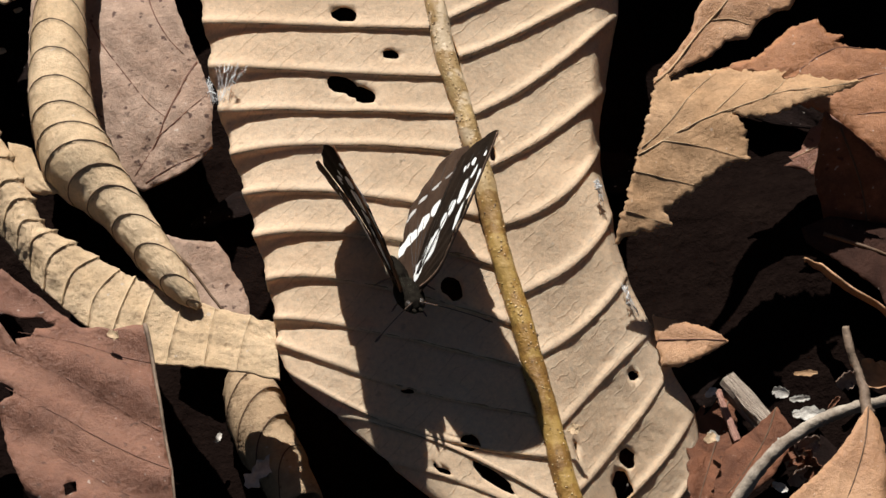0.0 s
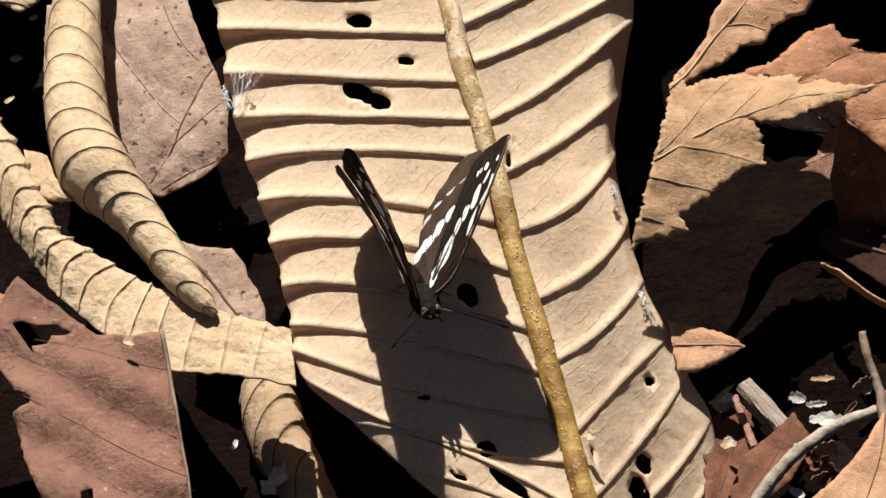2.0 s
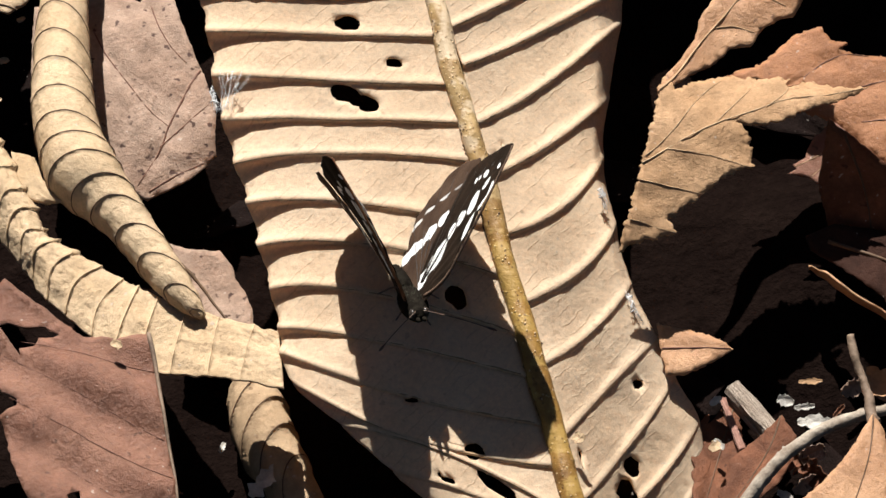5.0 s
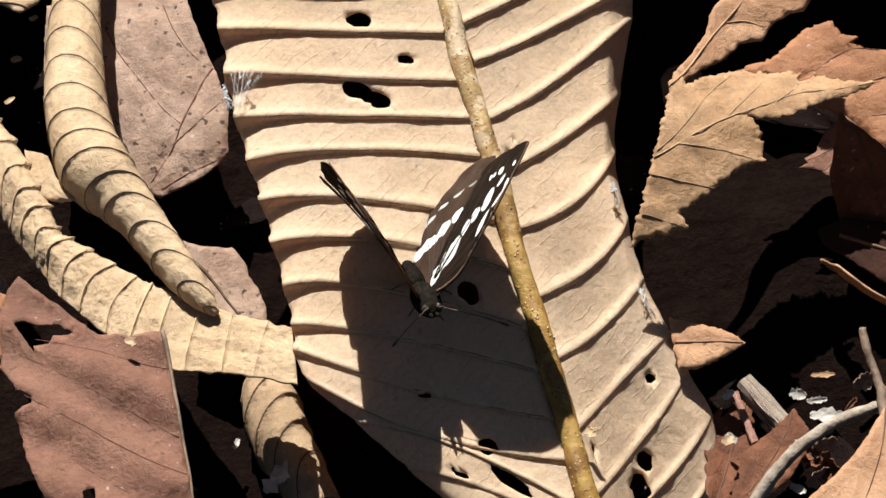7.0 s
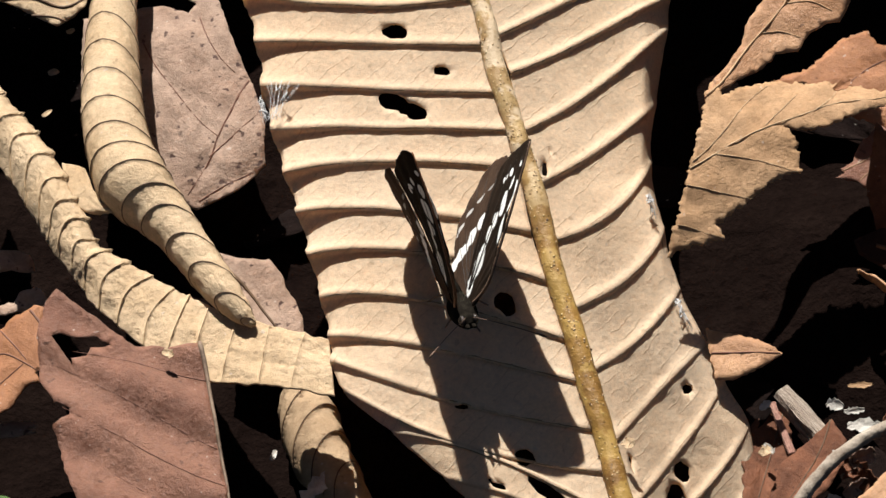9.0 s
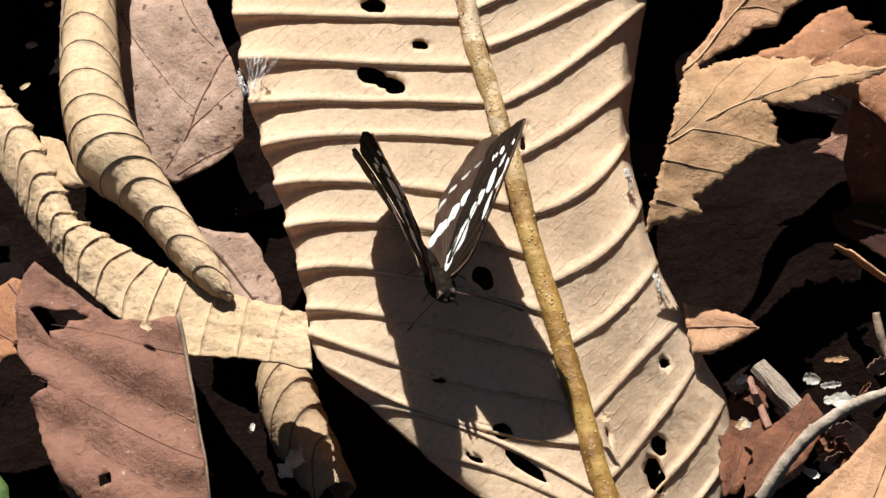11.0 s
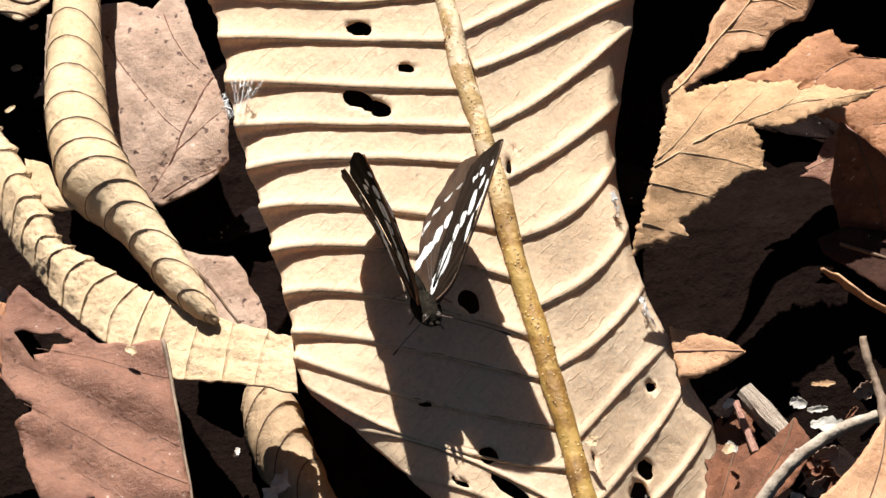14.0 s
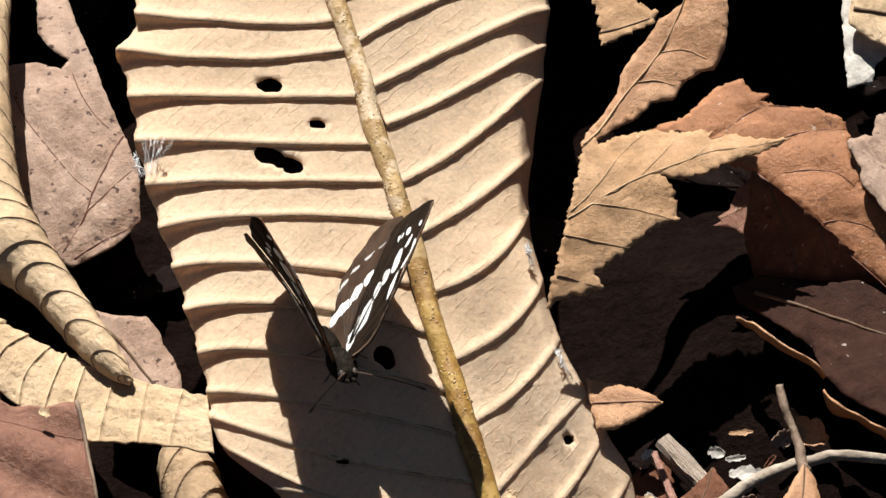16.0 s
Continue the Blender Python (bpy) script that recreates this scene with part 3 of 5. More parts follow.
TAN = dict(at=pose(0.0371, 0.0152, 0.0330, 16, 3, 0),
    outline=[(-13.9, -14.1), (-12.8, -9.6), (-11.4, -3.8), (-9.1, 5.5), (-8.1, 10.7), (-7.1, 12.3), (-6.0, 9.9), (-3.5, 11.5), (0.7, 12.7), (4.6, 12.9), (5.3, 12.2), (8.5, 12.8), (11.4, 12.2), (14.7, 11.5), (17.7, 10.7), (20.5, 10.8), (18.5, 9.7), (16.1, 8.6), (13.0, 7.6), (10.6, 6.4), (8.2, 5.4), (6.7, 4.8), (4.0, 4.7), (2.1, 5.2), (3.6, 3.6), (4.3, 0.7), (4.1, -1.4), (0.3, -3.2), (-2.7, -5.8), (-5.5, -8.0), (-7.1, -9.0), (-6.1, -11.1), (-9.8, -12.3), (-12.8, -13.3)],
    veins=[[(-10.8, -1.6), (-7.4, 0.6), (-1.2, 4.2), (4.2, 6.6), (9.7, 8.9), (14.4, 9.5), (19.7, 10.6)], [(-10.3, -0.5), (-6.6, 3.2), (-2.7, 8.8), (0.5, 12.0)], [(-0.4, 4.9), (4.3, 10.4)], [(-7.4, 0.6), (-2.1, -0.2), (4.0, -1.6)], [(-11.2, -4.1), (-7.1, -4.7), (-2.4, -5.6)], [(-12.5, -9.7), (-10.1, -10.1), (-6.3, -11.1)], [(6.4, 7.4), (8.8, 9.6), (10.4, 12.3)]])
FOLDED_UPPER = dict(at=pose(0.0408, 0.0372, 0.0360, 22, -6, 0),
    outline=[(-12.1, -11.8), (-10.4, -8.6), (-9.2, -7.1), (-6.2, -2.7), (-5.5, 0.6), (-3.6, 3.3), (-1.0, 6.0), (0.4, 8.0), (4.1, 9.8), (6.4, 13.0), (10.2, 13.4), (10.0, 7.5), (9.1, 2.0), (7.2, -0.9), (5.5, -0.6), (3.0, -1.6), (1.2, -3.9), (-1.6, -4.1), (-3.7, -6.3), (-7.1, -8.5), (-10.3, -10.7)],
    veins=[[(-11.7, -11.4), (-9.0, -8.3), (-5.0, -2.4), (-0.5, 2.6), (3.2, 8.2), (5.6, 13.1)], [(-3.6, -0.9), (-0.9, -0.8), (1.8, -1.9)], [(-0.1, 3.4), (3.4, 3.0), (6.4, 1.0)]])
ORANGE_RIGHT = dict(at=pose(0.0570, 0.0344, 0.0280, 14, -3, 0),
    outline=[(-17.5, 0.2), (-12.5, 2.2), (-7.3, 6.8), (-3.6, 7.7), (-2.6, 5.6), (-0.1, 4.9), (-1.6, 4.1), (2.7, 3.1), (5.9, 2.3), (9.7, 0.4), (10.6, -2.1), (10.1, -4.7), (11.3, -9.7), (14.7, -14.8), (19.2, -19.9), (18.0, -29.6), (13.1, -24.1), (8.3, -19.2), (4.1, -14.5), (0.6, -10.8), (-3.0, -7.2), (-6.9, -5.9), (-12.3, -4.6)],
    veins=[[(-3.0, -7.2), (0.6, -10.9), (4.1, -14.6), (8.3, -19.2), (13.1, -24.2), (18.0, -29.7)], [(-13.8, -3.2), (-8.1, -1.3), (-3.8, 2.0), (-0.4, 3.4), (2.7, 3.0)], [(-3.5, -3.8), (-0.2, -2.3), (4.7, -1.1), (10.3, -1.2)], [(0.9, -7.3), (4.9, -7.3), (8.0, -7.9), (11.2, -11.0)], [(4.8, -15.4), (8.0, -14.8), (11.1, -15.7), (14.0, -17.8)]])
RED_RIGHT = dict(at=pose(0.0584, 0.0220, 0.0240, 12, -4, 0),
    outline=[(-11.0, -1.6), (-9.5, -0.8), (-10.2, -0.1), (-8.4, 0.9), (-8.1, 2.0), (-7.0, 3.7), (-4.5, 6.0), (-2.3, 3.8), (1.8, -1.5), (-0.2, -2.5), (-4.2, -2.8), (-6.7, -2.1), (-6.6, -3.2), (-8.1, -2.2)],
    veins=[[(-4.5, 5.8), (-2.9, 2.5), (-1.8, -2.1)], [(-9.9, -0.5), (-6.1, 1.4), (-3.5, 3.9)], [(-7.7, -2.0), (-4.7, 0.0), (-0.1, -1.3)]])
FLAP_RIGHT = dict(at=pose(0.0620, 0.0180, 0.0240, 62, -3, 0),
    outline=[(-9.3, 9.7), (-4.7, 5.6), (-0.9, 2.0), (3.8, -2.5), (9.1, -7.6), (14.8, -13.2), (14.9, -23.0), (8.5, -21.1), (2.2, -17.4), (-4.1, -12.6), (-9.2, -6.6), (-10.6, -0.2)],
    veins=[[(-7.0, 7.0), (-4.0, -2.0), (-3.0, -10.0)], [(0.0, 0.5), (2.0, -8.0), (3.5, -14.0)]])
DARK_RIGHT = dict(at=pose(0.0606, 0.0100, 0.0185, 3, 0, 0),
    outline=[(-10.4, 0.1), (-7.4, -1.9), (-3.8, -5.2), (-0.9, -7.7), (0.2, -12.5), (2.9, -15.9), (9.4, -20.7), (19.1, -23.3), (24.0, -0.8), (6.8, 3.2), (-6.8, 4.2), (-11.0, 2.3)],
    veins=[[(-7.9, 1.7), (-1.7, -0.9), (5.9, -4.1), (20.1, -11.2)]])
LOW_TIP = dict(at=pose(0.0309, -0.0064, 0.0185, 12, 0, 0),
    outline=[(-2.6, 3.7), (0.9, 2.8), (4.3, 1.7), (6.1, 0.8), (7.6, -0.2), (5.4, -1.8), (2.5, -3.3), (0.6, -4.0), (-1.6, -3.9), (-2.2, 0.0)],
    veins=[[(-2.0, 0.0), (2.0, 0.0), (7.2, -0.2)]])
ORANGE_BOTTOM = dict(at=pose(0.0509, -0.0309, 0.0240, 10, -6, 0),
    outline=[(4.2, 9.1), (2.7, 6.8), (0.3, 3.1), (-3.6, -0.6), (-8.8, -4.1), (-10.0, -9.5), (-1.7, -11.5), (5.0, -8.1), (5.7, -1.9), (5.8, 2.8), (5.3, 6.6)],
    veins=[[(4.2, 8.9), (3.1, 3.0), (0.4, -3.9), (-3.0, -10.6)]])
SMALL_BROWN = dict(at=pose(0.0426, -0.0200, 0.0130, 5, -20, 0),
    outline=[(-6.7, -5.0), (-5.0, 0.2), (-1.3, 2.9), (2.3, 5.7), (3.1, 4.1), (4.2, 1.7), (3.4, -1.6), (1.1, -4.5), (-3.8, -7.7), (-7.4, -9.5)],
    veins=[[(2.2, 5.6), (0.1, 0.8), (-5.2, -6.5)]])
SMALL_DARK = dict(at=pose(0.0353, -0.0193, 0.0105, 0, 15, 0),
    outline=[(-1.7, 5.7), (1.5, 8.8), (3.9, 9.9), (4.4, 6.3), (5.0, 2.2), (2.2, -3.2), (-0.1, -8.1), (-2.6, -9.8), (-2.9, -2.3)],
    veins=[[(3.8, 9.5), (1.3, 1.1), (-1.7, -8.4)]])
PALE_CORNER = dict(at=pose(0.0736, 0.0572, 0.0220, 10, 5, 0),
    outline=[(-4.0, 12.0), (-3.0, 5.9), (-3.4, -0.2), (-3.4, -9.3), (0.4, -8.6), (1.4, -4.9), (4.0, -3.0), (9.4, 0.4), (11.0, 14.8), (2.2, 14.4)])
CREAM_CORNER = dict(at=pose(0.0750, 0.0577, 0.0250, 14, 0, 0),
    outline=[(-3.6, 2.0), (-4.3, -0.8), (-1.2, -3.8), (1.5, -5.3), (8.8, -4.1), (10.4, 10.4), (-1.5, 10.7)],
    veins=[[(-3.2, 1.5), (1.7, 0.7), (7.7, 1.7)]])
PINK_CORNER = dict(at=pose(0.0712, 0.0265, 0.0280, 12, 6, 0),
    outline=[(-4.5, 3.8), (-2.4, 4.6), (-0.8, 4.5), (0.0, 7.7), (2.4, 8.8), (9.0, 9.1), (7.0, -11.2), (0.5, -8.5), (-1.6, -5.0), (-3.1, -2.9), (-2.9, -1.0)])
TOOTHED_TOP = dict(at=pose(0.0379, 0.0619, 0.0220, 14, 0, 0),
    outline=[(-3.5, 0.3), (-3.5, -5.2), (-1.5, -4.3), (0.6, -3.4), (2.8, -1.8), (4.6, -1.3), (5.5, 0.8), (1.9, 2.9), (3.8, 6.7), (-2.9, 8.9), (-4.8, 4.0)],
    veins=[[(-3.5, -2.8), (-0.1, -1.9), (4.2, -0.1)]])
SCRAP_LEFT_FAR = dict(at=pose(-0.0679, 0.0148, 0.0120, 12, 4, 0),
    outline=[(-5.6, 2.0), (-2.6, 2.6), (-0.2, 2.8), (2.1, 1.4), (2.8, -0.8), (1.7, -1.0), (-0.7, -0.8), (-3.4, -1.5), (-6.0, -1.6)])
SCRAP_LEFT_NEAR = dict(at=pose(-0.0679, 0.0148, 0.0120, 12, 4, 0),
    outline=[(0.7, -4.0), (2.7, -3.3), (4.3, -4.3), (4.6, -6.2), (2.9, -6.8), (0.6, -7.1), (-1.5, -8.0), (-4.5, -8.6), (-3.5, -6.5), (-0.1, -5.8)])
STRIP_LEFT = dict(at=pose(-0.0646, -0.0176, 0.0180, 8, 0, 0),
    outline=[(-6.1, 0.7), (-1.6, 1.0), (3.1, 1.1), (3.4, 0.3), (1.8, -0.0), (3.4, -0.5), (1.6, -1.0), (-1.4, -1.2), (-5.9, -1.4)])
CURL_TOP_LEFT = dict(at=pose(-0.0676, 0.0550, 0.0240, 16, 4, 0),
    outline=[(-10.0, 0.5), (-4.9, -0.4), (0.2, -2.6), (3.6, -4.0), (5.6, -2.6), (7.5, -0.6), (8.0, 2.2), (6.2, 5.9), (-8.7, 5.3)],
    veins=[[(-5.0, -0.2), (-0.0, 0.2), (4.2, -0.9), (7.4, 0.8)], [(-0.2, -2.6), (2.7, -2.5), (5.0, -3.2)]])
GREEN_CORNER = dict(at=pose(-0.0680, -0.0360, 0.0260, 10, 5, 0),
    outline=[(-12.0, 1.6), (1.8, 2.8), (5.4, 2.6), (7.6, 1.8), (8.7, 0.3), (9.1, -2.2), (6.9, -6.9), (2.7, -7.0), (-10.0, -5.0)],
    veins=[[(-9.0, -2.0), (0.0, -2.4), (8.6, -1.6)]])
ROLL_AXIS = [(-54.2, 61.7, 31.0), (-54.2, 52.7, 31.0), (-54.1, 43.8, 31.0), (-53.6, 35.1, 31.0), (-52.7, 26.6, 31.0), (-51.1, 19.4, 31.0), (-48.9, 14.1, 31.0), (-45.2, 9.4, 30.5), (-42.2, 5.5, 30.0), (-39.5, 1.6, 29.5), (-36.5, -2.7, 29.0), (-33.9, -6.2, 28.5), (-32.0, -8.1, 28.0)]
BAND_UPPER = [(-75.9, 46.0, 30.0), (-71.6, 36.0, 30.0), (-67.9, 29.5, 30.0), (-64.9, 25.8, 30.0), (-62.2, 21.6, 30.0), (-59.4, 17.0, 30.0), (-57.6, 12.4, 30.0), (-55.5, 9.0, 29.5), (-54.0, 5.2, 29.0), (-51.8, 3.2, 29.0), (-48.6, 1.3, 28.7), (-45.2, -1.0, 28.3), (-42.0, -2.8, 28.0), (-39.8, -4.0, 28.0), (-35.8, -5.9, 27.5), (-31.3, -7.1, 27.0), (-26.0, -8.8, 27.0), (-22.1, -10.0, 27.0)]
BAND_LOWER = [(-79.5, 39.1, 27.5), (-75.6, 31.8, 27.5), (-72.0, 25.3, 27.5), (-69.5, 21.4, 27.5), (-66.5, 16.8, 27.5), (-63.9, 12.4, 27.5), (-61.6, 8.3, 27.5), (-60.1, 5.5, 27.5), (-57.7, 2.1, 27.5), (-55.7, -0.9, 27.5), (-53.2, -4.7, 27.5), (-50.1, -7.6, 27.5), (-45.7, -12.0, 27.5), (-42.3, -15.6, 27.5), (-38.2, -16.2, 26.5), (-32.4, -16.7, 26.5), (-28.0, -17.2, 26.5), (-21.1, -18.8, 26.5)]
LOWER_ROLL = [(-26.6, -7.3, 11.0), (-25.5, -11.5, 11.0), (-23.8, -16.7, 11.0), (-21.3, -22.1, 11.0), (-18.4, -28.0, 11.0)]
TWIG = [(37.0, -32.6, 16.0), (39.9, -29.3, 19.0), (43.0, -26.3, 21.0), (47.4, -23.1, 22.0), (52.0, -20.7, 22.0), (55.8, -19.5, 22.0), (60.6, -17.9, 21.0), (67.6, -17.4, 19.0)]
PETIOLE = [(55.3, -22.6, 24.0), (55.0, -21.6, 24.0), (54.7, -18.5, 24.5), (54.0, -15.6, 25.0), (53.3, -13.5, 26.0), (52.9, -10.6, 27.0)]
CHIP_LINE = [(38.8, -7.7, 11.0), (44.4, -16.1, 11.0)]
PINK_CHIP_LINE = [(37.4, -9.3, 10.5), (39.6, -17.6, 10.5)]
THIN_CHIP_LINE = [(38.5, -8.7, 10.0), (42.8, -15.3, 10.0)]
RIM_UPPER = [(49.6, 6.9, 19.0), (50.8, 5.2, 20.5), (52.1, 3.4, 21.5), (53.8, 1.0, 22.0), (55.9, -1.0, 22.0), (58.7, -2.7, 21.5), (60.5, -4.0, 20.0)]
RIM_UPPER_UNDER = [(49.9, 7.2, 18.0), (51.1, 6.3, 18.0), (52.6, 4.7, 18.0), (54.2, 3.1, 18.0), (56.4, 1.2, 18.0), (59.0, -0.7, 18.0), (60.6, -3.1, 18.0)]
RIM_LOWER = [(60.0, -5.9, 19.0), (61.2, -9.9, 21.5), (63.2, -11.9, 22.0), (65.3, -13.6, 22.0), (67.4, -15.1, 22.0), (70.0, -18.0, 22.0), (73.6, -19.9, 22.0)]
RIM_LOWER_UNDER = [(60.7, -3.9, 16.0), (61.3, -7.3, 16.0), (64.3, -8.5, 16.0), (66.4, -10.4, 16.0), (68.2, -11.9, 16.0), (69.6, -15.8, 16.0), (73.1, -18.5, 16.0)]

leaf(PINK_UPPER, "dead_leaf", "dull pinkish-brown dead leaf with dark veins", LEAF_PINK, VEIN_RED, (0, -0.006, 0), seed=2, vein=0.12, groove=0.35)
leaf(PINK_LOWER, "dead_leaf", "scrap of pinkish dead leaf deep in the litter", LEAF_PINK, VEIN_DARK, seed=3)
leaf(BROWN, "dead_leaf", "red-brown dead leaf with a grey edge rib and eaten hole", LEAF_BROWN, VEIN_RED, (0, 0.0, 0), 0.7, (0.5, 8.2, radians(63)), seed=4, vein=0.07, rib=3.0, rib_mat=BARK_BROWN)
leaf(ORANGE_LEFT, "dead_leaf", "torn orange-brown dead leaf", LEAF_ORANGE, VEIN_RED, seed=5, rough=0.5, vein=0.12)
leaf(TAN, "toothed_leaf", "tan dead leaf with a toothed edge and net veins", LEAF_TAN, VEIN_PALE, (0.004, -0.01, 0), 1.2, teeth=0.3, pitch=1.3, rough=0.4, seed=6, vein=0.06, groove=-0.08)
leaf(FOLDED_UPPER, "dead_leaf", "folded brown dead leaf with a pale underside", LEAF_FAWN, VEIN_TAN, (0.03, 0.0, 0.015), 0.9, seed=7, vein=0.12, groove=0.2)
leaf(ORANGE_RIGHT, "dead_leaf", "orange-brown dead leaf beneath a toothed leaf", LEAF_ORANGE, VEIN_RED, (0, -0.006, 0), 0.9, seed=8, teeth=0.25, vein=0.12, groove=0.4)
leaf(RED_RIGHT, "dead_leaf", "red-brown dead leaf worn to a lacy edge", LEAF_BROWN, VEIN_TAN, (0, -0.004, 0), 0.7, seed=9, rough=0.5, vein=0.07)
# hanging half: shade also put into a darker red than the orange half
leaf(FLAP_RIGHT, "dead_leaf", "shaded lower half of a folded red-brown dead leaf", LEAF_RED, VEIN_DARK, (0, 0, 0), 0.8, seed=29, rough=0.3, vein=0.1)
# this blade's darkness is shade put into its colour
leaf(DARK_RIGHT, "dead_leaf", "large red dead leaf deep in the litter, coloured dark for shade", LEAF_SHADED_RED, VEIN_DARK, (0, 0, 0), 1.0, seed=10)
leaf(LOW_TIP, "dead_leaf", "pointed tip of a reddish dead leaf", LEAF_FAWN, VEIN_RED, (0, -0.02, 0), 0.5, seed=11, teeth=0.14, pitch=1.4, vein=0.1)
leaf(ORANGE_BOTTOM, "dead_leaf", "smooth orange-tan dead leaf with its stalk up", LEAF_FAWN, VEIN_DARK, (-0.03, 0, 0), 0.5, seed=12, vein=0.07)
leaf(SMALL_BROWN, "dead_leaf", "small curled brown dead leaf", LEAF_RED, VEIN_DARK, (0.03, 0, 0), 0.6, seed=13, vein=0.09)
leaf(SMALL_DARK, "dead_leaf", "small dark brown scrap of leaf", LEAF_RED, VEIN_DARK, (0.02, 0, 0), 0.6, seed=14, rough=0.5, vein=0.07)
leaf(PALE_CORNER, "dead_leaf", "bleached white scrap of leaf", LEAF_PALE, VEIN_PALE, seed=15, rough=0.35)
leaf(CREAM_CORNER, "dead_leaf", "cream dead leaf with a dark vein", LEAF_CREAM, seed=16)
leaf(PINK_CORNER, "dead_leaf", "pale pinkish dead leaf with a torn edge", LEAF_PINK, seed=17, rough=0.4)
leaf(TOOTHED_TOP, "toothed_leaf", "corner of a tan leaf with toothed edge", LEAF_TAN, VEIN_DARK, teeth=0.5, seed=18, vein=0.12)
leaf(SCRAP_LEFT_FAR, "dead_leaf", "grey-brown curled scrap of dead leaf", LEAF_PINK, VEIN_DARK, (0, -0.12, 0), 0.8, seed=19, rough=0.35)
leaf(SCRAP_LEFT_NEAR, "dead_leaf", "small greyish scrap of dead leaf", LEAF_PINK, VEIN_DARK, (0.05, 0, 0), 0.8, seed=30, rough=0.35)
leaf(STRIP_LEFT, "dead_leaf", "narrow split strip of pale leaf", LEAF_PINK, seed=20)
leaf(CURL_TOP_LEFT, "dead_leaf", "cream curled edge of a dead leaf", LEAF_CREAM, VEIN_DARK, (0, -0.02, 0), seed=21)
leaf(GREEN_CORNER, "green_leaf", "tip of a fresh green leaf above the litter", LEAF_GREEN, VEIN_GREEN, (0, -0.02, 0), 0.4, seed=33, rough=0.1, vein=0.1)


def saw(x):
    f = x % 1.0
    return (1 - f / 0.07) if f < 0.07 else ((f - 0.07) / 0.93) ** 1.5


def rolled(name, parent, axis, radii, mat, rings, amp, slant, turns, start, seed, around=56, along=220, lean=0.6, spread=0.0):
    """A blade rolled into an open scroll: radius shrinks inward, with raised rings where the side veins run."""
    pts = spline(axis, along)
    # the side veins stand wider apart towards the end
    phase = rings * np.interp(np.arange(along) / along, [0, 0.6, 1], [0, 0.6 + spread, 1])
    rad = spline([(r, 0) for r in radii], along)[:, 0]
    bm = bmesh.new()
    grid, grid_points = [], []
    for i in range(along):
        way = Vector(pts[min(i + 1, along - 1)] - pts[max(i - 1, 0)]).normalized()
        side = way.cross(Vector((0, -0.62, 0.79))).normalized()
        up = side.cross(way)
        line = []
        for j in range(around):
            f = j / (around - 1)
            a = start + turns * 2 * math.pi * f
            u = phase[i] + slant * math.sin(a - lean)
            r = rad[i] * (1 - 0.22 * f) + amp * min(1, rad[i] / 4) * (saw(u) - 0.4) + 0.12 * noise.noise(Vector((i * 0.09, a * 1.3, seed))) + 0.10 * noise.noise(Vector((i * 0.06, a * 7.0, seed + 8)))
            r *= 1 + 0.03 * noise.noise(Vector((i * 0.02, a, seed + 4)))
            line.append(bm.verts.new((Vector(pts[i]) + side * (r * math.cos(a)) + up * (r * math.sin(a))) * MM))
        grid.append(line)
        grid_points.append([v.co / MM for v in line])
    for a, b in zip(grid, grid[1:]):
        for j in range(around - 1):
            bm.faces.new((a[j], a[j + 1], b[j + 1], b[j]))
    ob = part(name, bm, mat, parent)
    thick = ob.modifiers.new("thickness", "SOLIDIFY")
    thick.thickness, thick.offset = 0.25 * MM, 0
    # the side veins, thin dark lines on the raised rings
    for ring in range(1, int(rings) + 1):
        line = []
        for j in range(around):
            a = start + turns * 2 * math.pi * j / (around - 1)
            i = float(np.interp(ring - slant * math.sin(a - lean), phase, np.arange(along)))
            if 1 < i < along - 2:
                q = grid_points[int(i)][j].lerp(grid_points[int(i) + 1][j], i % 1)
                line.append(q + (q - Vector(pts[int(i)])).normalized() * 0.10)
        if len(line) > 8:
            part("vein", tube(line, [0.09] * len(line), 6, 0.3, ring), VEIN_DARK, ob)
    return ob


